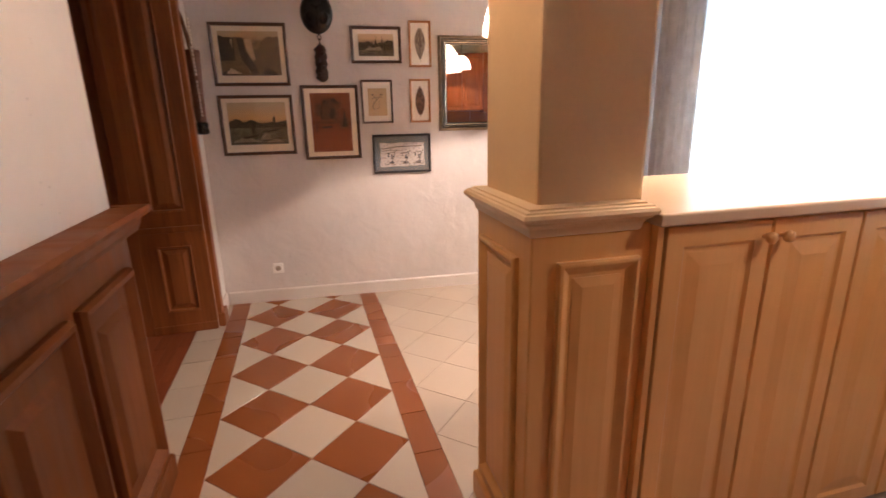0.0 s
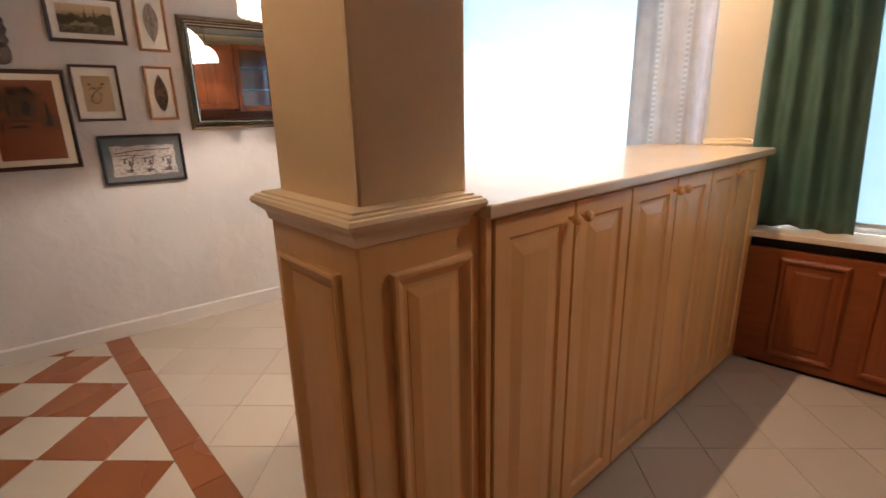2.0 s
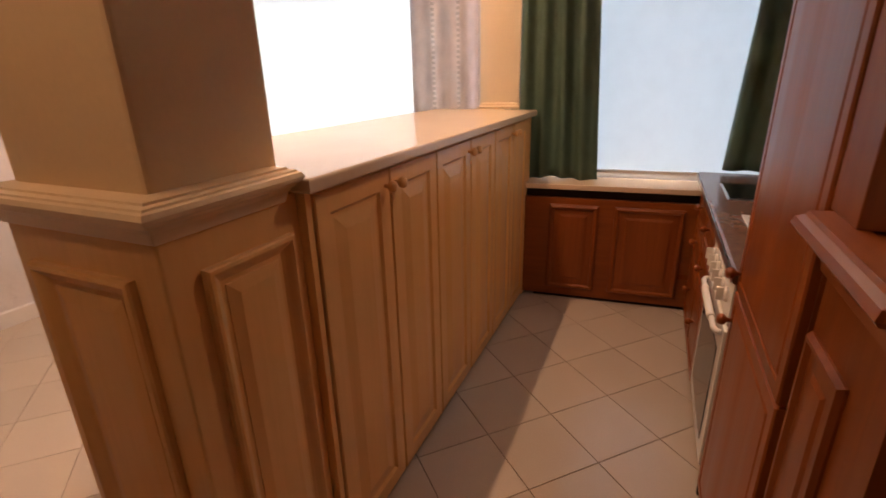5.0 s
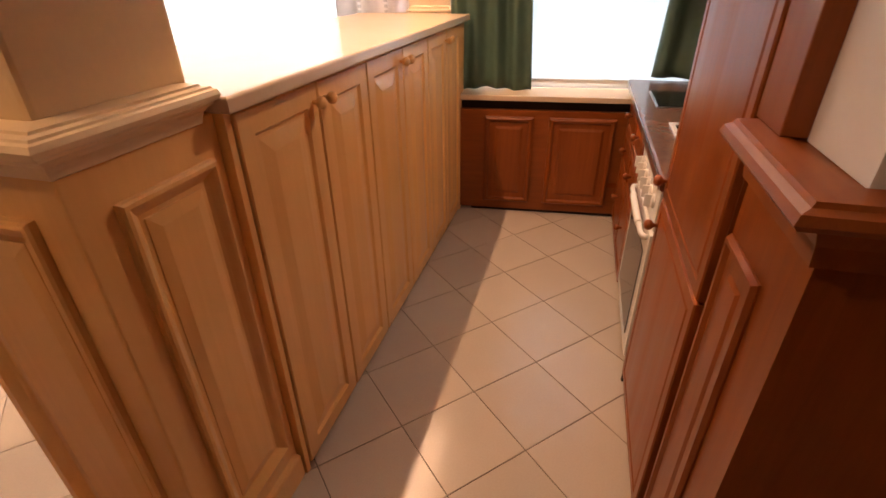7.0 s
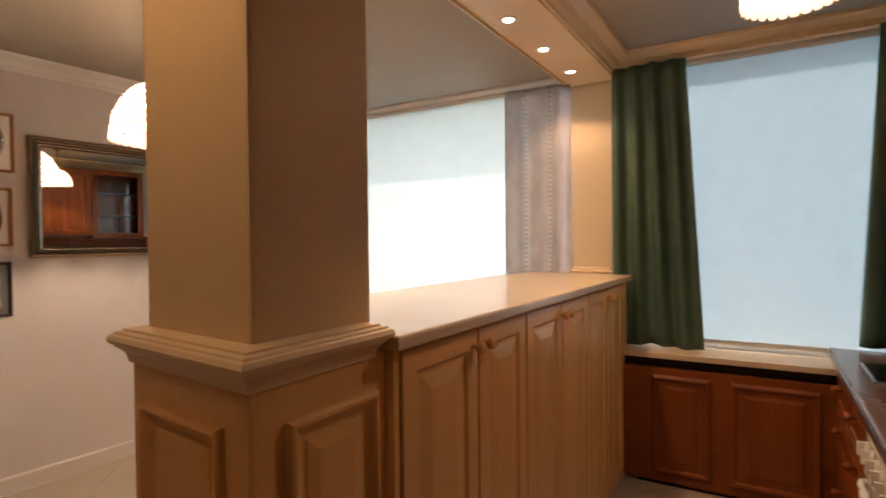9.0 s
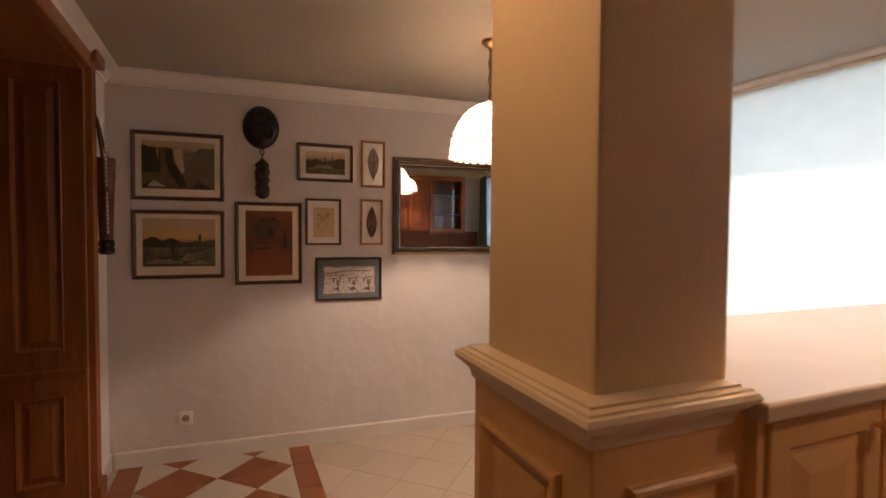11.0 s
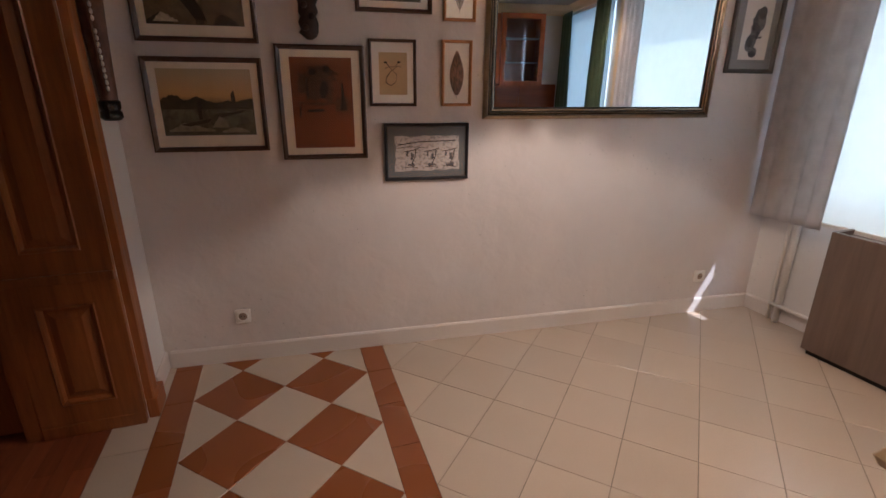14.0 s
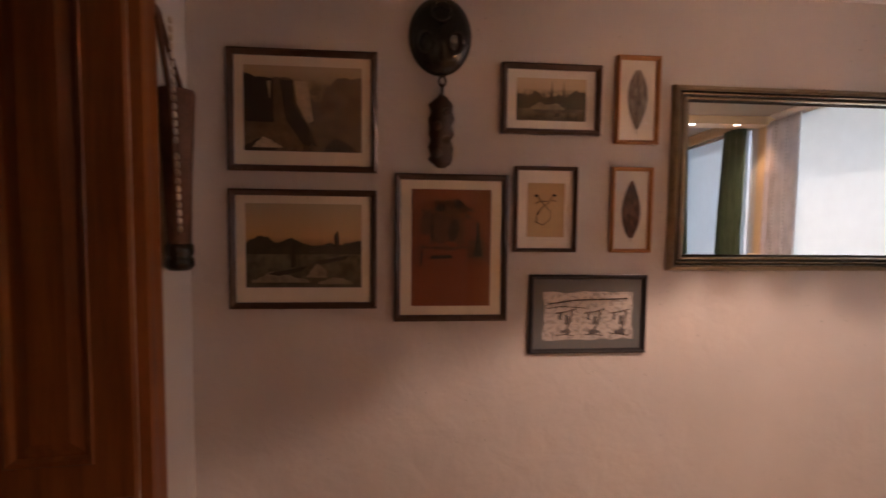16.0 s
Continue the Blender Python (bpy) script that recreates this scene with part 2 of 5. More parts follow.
def openwork(m, period=0.176, centre=-0.275, width=0.13):
    """Columns of small open stitches down a cloth."""
    nt = m.node_tree

    def calc(op, a, b=0.0):
        n = nt.nodes.new("ShaderNodeMath")
        n.operation = op
        for sock, v in zip(n.inputs, (a, b)):
            if isinstance(v, (int, float)):
                sock.default_value = v
            else:
                nt.links.new(v, sock)
        return n.outputs[0]

    tc, sep = nt.nodes.new("ShaderNodeTexCoord"), nt.nodes.new("ShaderNodeSeparateXYZ")
    nt.links.new(tc.outputs["Object"], sep.inputs[0])
    col = calc("LESS_THAN", calc("FRACT", calc("ADD", calc("DIVIDE", calc("SUBTRACT", sep.outputs[1], centre), period), 20 + width / 2)), width)
    hole = calc("LESS_THAN", calc("FRACT", calc("MULTIPLY", sep.outputs[2], 30.0)), 0.55)
    tp, ms = nt.nodes.new("ShaderNodeBsdfTransparent"), nt.nodes.new("ShaderNodeMixShader")
    out = nt.nodes["Material Output"].inputs[0]
    last = out.links[0].from_socket
    nt.links.new(calc("MULTIPLY", calc("MULTIPLY", col, hole), 0.32), ms.inputs[0])
    nt.links.new(last, ms.inputs[1])
    nt.links.new(tp.outputs[0], ms.inputs[2])
    nt.links.new(ms.outputs[0], out)


openwork(SHEER)
SHEER_PLAIN = cloth("plain_grey_sheer_curtain", (0.70, 0.67, 0.67), 0.45, 0.9, clear=0.05)
BLIND = cloth("white_roller_blind", (0.79, 0.80, 0.75), 0.65, 0.9, vary=0.02)
BLIND_BLUE = cloth("pale_blue_roller_blind", (0.70, 0.78, 0.80), 0.60, 0.9, vary=0.02)
GLASS = glass("window_glass")
CAME = plain("dull_came_metal", (0.24, 0.16, 0.10), 0.6, 0.3, vary=0.2)
GOLD = plain("silver_gilt_frame", (0.32, 0.25, 0.17), 0.30, 0.85, vary=0.2, scale=20, bump=0.1)
SILVER = plain("polished_silver_leaf", (0.62, 0.56, 0.47), 0.25, 1.0, vary=0.12, scale=25, bump=0.05)
DARK_LINE = plain("dark_frame_line", (0.03, 0.025, 0.02), 0.4, vary=0.2, bump=0.05)
FRAME_BROWN = wood("dark_brown_frame_wood", (0.040, 0.018, 0.010), (0.085, 0.038, 0.020), 0.35, "X", 0.3, 0.15)
FRAME_OAK = wood("honey_oak_frame_wood", (0.38, 0.155, 0.045), (0.56, 0.26, 0.085), 0.35, "Z", 0.3, 0.15)
FRAME_BLACK = plain("black_frame_lacquer", (0.022, 0.020, 0.022), 0.3, vary=0.2, bump=0.05)
FRAME_GREY = plain("grey_frame_lacquer", (0.11, 0.10, 0.09), 0.35, vary=0.15, bump=0.05)
MAT_CREAM = plain("cream_mount_card", (0.84, 0.75, 0.61), 0.8, vary=0.04, scale=15, bump=0.03)
MAT_WHITE = plain("white_mount_card", (0.86, 0.81, 0.74), 0.8, vary=0.04, scale=15, bump=0.03)
MAT_GREY = plain("slate_grey_mount_card", (0.13, 0.14, 0.145), 0.8, vary=0.06, scale=15, bump=0.03)
# Slate card made lighter: the haze over it is put into the colour.
MAT_HAZED = plain("hazed_grey_mount_card", (0.30, 0.29, 0.28), 0.8, vary=0.05, scale=15, bump=0.03)
PAPER_TAN = plain("tan_paper", (0.56, 0.40, 0.22), 0.85, vary=0.06, scale=14)
INK = plain("black_ink", (0.035, 0.025, 0.02), 0.8, vary=0.3, scale=40)
EBONY = plain("polished_ebony", (0.010, 0.009, 0.009), 0.26, vary=0.4, scale=14, bump=0.15, coat=0.1)
CARVED = plain("dark_carved_wood", (0.040, 0.016, 0.010), 0.5, vary=0.35, scale=25, bump=0.3, coat=0.0)
LEATHER = plain("worn_brown_leather", (0.13, 0.058, 0.034), 0.6, vary=0.35, scale=16, bump=0.5)
COWRIE = plain("cowrie_shell", (0.66, 0.58, 0.48), 0.3, vary=0.12, scale=60, bump=0.05)
BRASS = plain("aged_brass", (0.32, 0.22, 0.11), 0.35, 1.0, vary=0.2, scale=30)


# ---- mesh helpers (all in plan units; part() turns them into metres) ----
def box(bm, x0, x1, y0, y1, z0, z1, bevel=0.0):
    vs = [bm.verts.new((x, y, z)) for x in (x0, x1) for y in (y0, y1) for z in (z0, z1)]
    fs = [bm.faces.new([vs[i] for i in f]) for f in ((0, 1, 3, 2), (4, 6, 7, 5), (0, 4, 5, 1), (2, 3, 7, 6), (0, 2, 6, 4), (1, 5, 7, 3))]
    if bevel:
        es = list({e for f in fs for e in f.edges})
        bmesh.ops.bevel(bm, geom=es, offset=bevel, segments=2, affect="EDGES", profile=0.6)
    return bm


def boxed(x0, x1, y0, y1, z0, z1, bevel=0.0):
    return box(bmesh.new(), x0, x1, y0, y1, z0, z1, bevel)


def ring_panel(bm, x0, x1, z0, z1, rings, y=0.0):
    """A panel that looks along -y: concentric rectangles of (inset, how far proud of y)."""
    loops = []
    for inset, proud in rings:
        loops.append([bm.verts.new((x, y - proud, z)) for x, z in
                      ((x0 + inset, z0 + inset), (x1 - inset, z0 + inset), (x1 - inset, z1 - inset), (x0 + inset, z1 - inset))])
    for a, b in zip(loops, loops[1:]):
        for i in range(4):
            bm.faces.new((a[i], a[(i + 1) % 4], b[(i + 1) % 4], b[i]))
    bm.faces.new(loops[-1])
    bm.faces.new(loops[0][::-1])
    return bm


def frame_ring(bm, x0, x1, z0, z1, prof, y=0.0):
    """A picture-frame moulding that looks along -y: profile of (inset, proud), closed, swept round a rectangle."""
    loops = []
    for inset, proud in prof:
        loops.append([bm.verts.new((x, y - proud, z)) for x, z in
                      ((x0 + inset, z0 + inset), (x1 - inset, z0 + inset), (x1 - inset, z1 - inset), (x0 + inset, z1 - inset))])
    n = len(loops)
    for k in range(n):
        a, b = loops[k], loops[(k + 1) % n]
        for i in range(4):
            bm.faces.new((a[i], a[(i + 1) % 4], b[(i + 1) % 4], b[i]))
    return bm


def moulding(bm, prof, a, b, m0=0.0, m1=0.0):
    """Sweeps a closed profile of (out, up) from a to b; out points to the left of the way. m0, m1: mitre slopes at the ends."""
    a, b = Vector(a), Vector(b)
    way = (b - a).normalized()
    out = Vector((-way.y, way.x, 0))
    la = [bm.verts.new(a + out * o + way * (o * m0) + Vector((0, 0, u))) for o, u in prof]
    lb = [bm.verts.new(b + out * o + way * (o * m1) + Vector((0, 0, u))) for o, u in prof]
    n = len(prof)
    for i in range(n):
        bm.faces.new((la[i], la[(i + 1) % n], lb[(i + 1) % n], lb[i]))
    bm.faces.new(la[::-1])
    bm.faces.new(lb)
    return bm


def lathe(bm, prof, centre=(0, 0, 0), axis="Z", seg=24):
    """Turns a profile of (radius, along) round an axis."""
    cx, cy, cz = centre
    rows = []
    for r, h in prof:
        row = []
        for i in range(seg):
            c, s = math.cos(2 * math.pi * i / seg) * r, math.sin(2 * math.pi * i / seg) * r
            p = {"Z": (c, s, h), "Y": (c, h, s), "X": (h, c, s)}[axis]
            row.append(bm.verts.new((cx + p[0], cy + p[1], cz + p[2])))
        rows.append(row)
    for p, q in zip(rows, rows[1:]):
        for i in range(seg):
            f = bm.faces.new((p[i], p[(i + 1) % seg], q[(i + 1) % seg], q[i]))
            f.smooth = True
    bm.faces.new(rows[0][::-1])
    bm.faces.new(rows[-1])
    return bm


def tube(bm, points, r, seg=10):
    pts = [Vector(p) for p in points]
    rows = []
    for i, p in enumerate(pts):
        d = (pts[min(i + 1, len(pts) - 1)] - pts[max(i - 1, 0)]).normalized()
        side = d.cross(Vector((0, 0, 1)))
        side = side.normalized() if side.length > 1e-3 else Vector((1, 0, 0))
        up = side.cross(d).normalized()
        rows.append([bm.verts.new(p + side * (r * math.cos(a)) + up * (r * math.sin(a))) for a in (2 * math.pi * k / seg for k in range(seg))])
    for p, q in zip(rows, rows[1:]):
        for i in range(seg):
            f = bm.faces.new((p[i], p[(i + 1) % seg], q[(i + 1) % seg], q[i]))
            f.smooth = True
    bm.faces.new(rows[0])
    bm.faces.new(rows[-1][::-1])
    return bm


def flat_poly(bm, pts, y=0.0):
    """A flat outline of (x, z) that looks along -y."""
    bm.faces.new([bm.verts.new((x, y, z)) for x, z in pts])
    return bm


def part(name, bm, material, parent=None, label="", m=None):
    for v in bm.verts:
        v.co *= PLAN
    bmesh.ops.recalc_face_normals(bm, faces=bm.faces[:])
    me = bpy.data.meshes.new(name)
    bm.to_mesh(me)
    bm.free()
    me.materials.append(material)
    ob = new(name, me)
    if parent:
        ob.parent = parent
    if m is not None:
        ob.matrix_basis = m
    if label:
        ob["label"] = label
    return ob


def thing(name, m, label, category, group="", kind=""):
    ob = new(name)
    ob.empty_display_size = 0.1
    ob.matrix_basis = m
    return tagged(ob, label, category, group, kind)


def setting(name, bm, material, label, category, m=None):
    return tagged(part(name, bm, material, None, "", m), label, category, "", "structure")


# ---- large structure ----
H = 2.48   # kitchen ceiling height in plan units
DH = 2.40  # dining ceiling
CROWN = [(0, 0), (0, -0.125), (0.012, -0.125), (0.016, -0.105), (0.03, -0.095), (0.045, -0.06), (0.07, -0.035), (0.085, -0.022), (0.088, 0)]
BASEBOARD = [(0, 0), (0.014, 0), (0.014, 0.088), (0.008, 0.098), (0, 0.098)]

# gallery wall, y = 3.88
setting("wall_north", boxed(-1.9, 3.3, 3.88, 4.05, -0.05, H + 0.05), WALL, "lilac-white roughly plastered wall hung with pictures", "wall")
setting("baseboard", moulding(bmesh.new(), BASEBOARD, (3.05, 3.88, 0), (-0.66, 3.88, 0)), BASE, "white painted baseboard along the picture wall", "baseboard")
setting("crown_moulding", moulding(bmesh.new(), [(o, u * 0.65) for o, u in CROWN], (2.95, 3.88, DH), (-0.66, 3.88, DH)), TRIM, "white plaster crown moulding above the picture wall", "crown moulding")

# window wall with two openings
T = 0.16
BACK = 0.085   # the dining window stands back from the line of the pier


def window_wall(bm):
    s0, s1 = -2.75, 2.10
    dy0, dy1, dz0, dz1 = DINING_WIN
    ky0, ky1, kz0, kz1 = KITCHEN_WIN
    box(bm, 0, 0.05, s0, ky0, -0.05, H)
    box(bm, 0, 0.05, ky1, -0.5, -0.05, H)
    box(bm, 0, BACK + T, -0.5, dy0, -0.05, H)
    box(bm, BACK, BACK + T, dy1, s1, -0.05, H)
    for a, b, lo, hi, x, d in ((ky0, ky1, kz0, kz1, 0, 0.05), (dy0, dy1, dz0, dz1, BACK, T)):
        box(bm, x, x + d, a, b, -0.05, lo)
        box(bm, x, x + d, a, b, hi, H)
    return bm


setting("wall_east", window_wall(bmesh.new()), WALL_SMOOTH, "painted window wall with two openings", "wall", EAST)
setting("wall_pier", boxed(-0.012, -0.002, -0.62, -0.375, 0.0, 2.36), PIER_CREAM, "cream painted strip of wall between the two windows", "wall", EAST)
setting("crown_moulding", moulding(bmesh.new(), [(o + (BACK if o else 0.0), u * 0.68) for o, u in CROWN], (BACK, -0.32, DH), (BACK, 1.93, DH)), TRIM, "white plaster crown moulding above the dining window", "crown moulding", EAST)
setting("crown_moulding", moulding(bmesh.new(), [(o, u * 0.85) for o, u in CROWN], (0, -2.7, H), (0, -0.62, H)), CREAM_TRIM, "cream plaster crown moulding above the kitchen window", "crown moulding", EAST)
setting("baseboard", moulding(bmesh.new(), BASEBOARD, (BACK, -0.32, 0), (BACK, 1.91, 0)), BASE, "white painted baseboard under the dining window", "baseboard", EAST)

for i, (a, b, lo, hi) in enumerate((DINING_WIN, KITCHEN_WIN), 1):
    w = thing("window_%d" % i, EAST @ at(BACK + 0.07 if i == 1 else 0.0, 0, 0), "white-framed window behind a closed roller blind", "window", kind="structure")
    n = 1
    for k in range(n):
        y0, y1 = a + (b - a) * k / n, a + (b - a) * (k + 1) / n
        bm = bmesh.new()
        for q in ((y0, y0 + 0.05, lo, hi), (y1 - 0.05, y1, lo, hi), (y0 + 0.05, y1 - 0.05, lo, lo + 0.05), (y0 + 0.05, y1 - 0.05, hi - 0.05, hi)):
            box(bm, 0, 0.05, *q)
        part("sash", bm, TRIM, w)
        pane = part("pane", boxed(0.02, 0.026, y0 + 0.05, y1 - 0.05, lo + 0.05, hi - 0.05), GLASS, w)
        pane.visible_shadow = False

# doorway wall on the west, wainscoted south of the opening
OPEN0, OPEN1 = -1.72, -0.16
HEAD = 2.28
bm = bmesh.new()
box(bm, -0.45, 0, OPEN1, 0.40, -0.05, H)
box(bm, -0.14, 0, -5.2, OPEN0, -0.05, H)
box(bm, -0.14, 0, OPEN0, OPEN1, HEAD, H)
setting("wall_west", bm, WALL_SMOOTH, "white wall with a wide doorway to a dark room", "wall", WEST)
setting("crown_moulding", moulding(bmesh.new(), [(o, u * 0.65) for o, u in CROWN], (0, 0.29, DH), (0, -2.0, DH)), TRIM, "white plaster crown moulding above the doorway", "crown moulding", WEST)
setting("baseboard", moulding(bmesh.new(), BASEBOARD, (0, 0.29, 0), (0, 0.03, 0)), BASE, "short white baseboard in the corner", "baseboard", WEST)

CAS = [(0, 0), (0.03, 0), (0.034, 0.012), (0.026, 0.03), (0.03, 0.05), (0.02, 0.075), (0.028, 0.10), (0.022, 0.125), (0.012, 0.14), (0, 0.14)]


def casing(bm, y, lo, hi, flip=1):
    """An upright door casing: profile of (proud, across) drawn up."""
    la = [bm.verts.new((p, y + flip * c, lo)) for p, c in CAS]
    lb = [bm.verts.new((p, y + flip * c, hi)) for p, c in CAS]
    n = len(CAS)
    for i in range(n):
        bm.faces.new((la[i], la[(i + 1) % n], lb[(i + 1) % n], lb[i]))
    bm.faces.new(la[::-1])
    bm.faces.new(lb)
    return bm


door = thing("door_1", WEST, "dark stained panelled wooden doorway lining and casing", "doorway", kind="structure")
part("casing", casing(bmesh.new(), OPEN1 + 0.003, 0.10, HEAD + 0.03), DARKWOOD, door)
part("plinth_block", boxed(0, 0.045, OPEN1, OPEN1 + 0.15, 0, 0.10, 0.006), DARKWOOD, door)
part("corner_block", boxed(0, 0.06, OPEN1 - 0.02, OPEN1 + 0.17, HEAD + 0.03, HEAD + 0.14, 0.012), DARKWOOD, door)
part("head_casing", boxed(0, 0.035, OPEN0 - 0.1, OPEN1 - 0.02, HEAD - 0.01, HEAD + 0.12, 0.008), DARKWOOD, door)
# lining of the opening's north side, two fields of panelling that look south
bm = bmesh.new()
LIN = [(0, 0.0), (0, 0.03), (0.092, 0.03), (0.097, 0.034), (0.106, 0.030), (0.112, 0.012), (0.122, 0.012), (0.150, 0.024), (0.155, 0.024)]
ring_panel(bm, -0.39, 0.0, 0.745, HEAD, LIN)
part("lining_panel", bm, DARKWOOD, door, m=at(0, OPEN1, 0))
bm = bmesh.new()
ring_panel(bm, -0.39, 0.0, 0.06, 0.705, LIN)
part("lining_panel", bm, DARKWOOD, door, m=at(0, OPEN1, 0))
bm = bmesh.new()
box(bm, -0.39, 0.0, -0.042, 0, 0.705, 0.745, 0.008)
box(bm, -0.39, 0.0, -0.036, 0, 0.0, 0.06, 0.006)
part("lining_rail", bm, DARKWOOD, door, m=at(0, OPEN1, 0))
part("door_leaf", ring_panel(ring_panel(bmesh.new(), -1.05, -0.47, 0.66, HEAD, LIN), -1.05, -0.47, 0.03, 0.62, LIN), DARKWOOD, door, m=at(0, OPEN1 + 0.05, 0))
# Added board: covers the bright wall edge where only darkness shows.
part("jamb_board", boxed(-0.455, -0.391, OPEN1 - 0.028, OPEN1 - 0.001, 0, HEAD - 0.021, 0.004), DARKWOOD, door)
part("head_lining", boxed(-0.45, -0.002, OPEN0, OPEN1, HEAD - 0.02, HEAD - 0.002), DARKWOOD, door)

# the dark room beyond: its darkness is put into the wall colour
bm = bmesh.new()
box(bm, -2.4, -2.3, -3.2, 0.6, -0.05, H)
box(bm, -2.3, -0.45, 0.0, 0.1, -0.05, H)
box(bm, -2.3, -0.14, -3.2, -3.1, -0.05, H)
setting("wall_side_room", bm, plain("shade_brown_wall", (0.16, 0.11, 0.08), 0.8), "walls of the unlit room beyond, its darkness put into their brown", "wall", WEST)

# closing walls round the hall and kitchen
setting("wall_south", boxed(-1.4, 1.02, -1.45, -1.3, -0.05, H), WALL_SMOOTH, "plain white wall behind the hall", "wall")
setting("wall_kitchen", boxed(-1.95, 0.80, 0.56, 0.70, -0.05, H), WALL_SMOOTH, "white kitchen wall behind the units", "wall", KIT)
setting("ceiling", boxed(-7.4, 0.05, -5.0, 2.4, H, H + 0.08), CEILING, "taupe kitchen ceiling", "ceiling", EAST)
bm = bmesh.new()
loops = [[bm.verts.new((x, y, z)) for x, y in ((-3.4, 0.24), (2.74, 0.24), (2.50, 2.9), (-3.4, 2.9))] for z in (DH, H - 0.004)]
bm.faces.new(loops[0][::-1])
bm.faces.new(loops[1])
for k in range(4):
    bm.faces.new((loops[0][k], loops[0][(k + 1) % 4], loops[1][(k + 1) % 4], loops[1][k]))
setting("ceiling_dining", bm, CEILING, "taupe dining ceiling", "ceiling", BAR)


# wainscot: panels with a moulded cap
CAPW = [(0, 0), (0.03, 0), (0.04, 0.02), (0.045, 0.045), (0.07, 0.06), (0.078, 0.075), (0.07, 0.09), (0.0, 0.095)]
SPAN = [(0, 0), (0, 0.006), (0.006, 0.014), (0.014, 0.014), (0.022, 0.006), (0.05, 0.006), (0.06, 0.010), (0.066, 0.010)]
CAPS = [(0, 0), (0.012, 0), (0.016, 0.03), (0.024, 0.052), (0.046, 0.06), (0.060, 0.066), (0.067, 0.075), (0.062, 0.086), (0.05, 0.090), (0.046, 0.096), (0.0, 0.098)]
WPAN = [(0, 0), (0, 0.018), (0.008, 0.032), (0.022, 0.034), (0.036, 0.020), (0.048, 0.006), (0.10, 0.006), (0.125, 0.022), (0.14, 0.022)]


def wainscot(name, m, x0, x1, top, cells, label, back, face=None, long=None, cap_line=None, panel_line=None):
    """Panelling that looks along local -y from x0 to x1 and returns round the end at x1 for a length of back."""
    w = thing(name, m, label, "wainscot", kind="structure")
    part("backing", boxed(x0, x1, -0.03, 0.02, 0.0, top - 0.09), face or OAK, w)
    part("end_board", boxed(x1, x1 + 0.03, -0.03, back, 0.0, top - 0.09), face or OAK, w)
    part("cap_core", boxed(x0, x1 + 0.029, -0.0295, 0.019, top - 0.0895, top - 0.002), long or OAK_Y, w)
    cap, foot = [(o + 0.03, u + top - 0.095) for o, u in cap_line or CAPW], [(o + 0.03, u) for o, u in BASEBOARD]
    part("cap_rail", moulding(bmesh.new(), cap, (x1, 0, 0), (x0, 0, 0), -1.0, 0.0), long or OAK_Y, w)
    part("cap_return", moulding(bmesh.new(), cap, (x1, back, 0), (x1, 0, 0), 0.0, 1.0), long or OAK_Y, w)
    part("skirting", moulding(bmesh.new(), foot, (x1, 0, 0), (x0, 0, 0), -1.0, 0.0), face or OAK, w)
    part("skirting_return", moulding(bmesh.new(), foot, (x1, back, 0), (x1, 0, 0), 0.0, 1.0), face or OAK, w)
    for a, b in cells:
        part("panel", ring_panel(bmesh.new(), a, b, 0.17, top - 0.20, panel_line or WPAN, -0.028), face or OAK, w)
    return w


wains = wainscot("wainscot", WEST @ pose(0, PLAN * OPEN0, 0, 0, 0, 90), -3.3, -0.02, 1.12,
                 [(-0.49 - 0.48 * k, -0.07 - 0.48 * k) for k in range(6)], "stained wooden wainscot with raised panels and a moulded cap", 0.14)
stub = wainscot("wainscot", STUB @ at(0, -0.02), -0.185, 0.075, 1.145, [(-0.178, -0.005)], "glossy cherry wood wainscot end beside the tall cabinet", 1.4, CHERRY, CHERRY_X, CAPS, SPAN)
setting("wall_stub_foot", boxed(-0.184, 0.074, 0.002, 1.6, 0, 1.143), WALL_SMOOTH, "white wall core behind the wainscot", "wall", STUB)
setting("wall_stub", boxed(-0.082, 0.10, -0.029, 1.6, 1.144, H), WALL_SMOOTH, "white wall end above the wainscot", "wall", STUB)

# floor: slab of grout, tiles come at the end of the file
setting("floor", boxed(-0.80, 3.75, -1.45, 4.0, -0.08, -0.004), GROUT, "tiled floor of hall, dining corner and kitchen", "floor")
# Slab under the parquet is near-black, the room's darkness put into it.
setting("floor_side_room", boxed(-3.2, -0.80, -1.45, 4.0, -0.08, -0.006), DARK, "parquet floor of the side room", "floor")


# ---- column and counter ----
def square_cap(bm, prof, x0, x1, y0, y1):
    """A moulding mitred round the rectangle; profile of (out, up), outer line only."""
    loops = [[bm.verts.new((x, y, u)) for x, y in ((x0 - o, y0 - o), (x1 + o, y0 - o), (x1 + o, y1 + o), (x0 - o, y1 + o))] for o, u in prof]
    for a, b in zip(loops, loops[1:]):
        for i in range(4):
            bm.faces.new((a[i], a[(i + 1) % 4], b[(i + 1) % 4], b[i]))
    bm.faces.new(loops[0][::-1])
    bm.faces.new(loops[-1])
    return bm


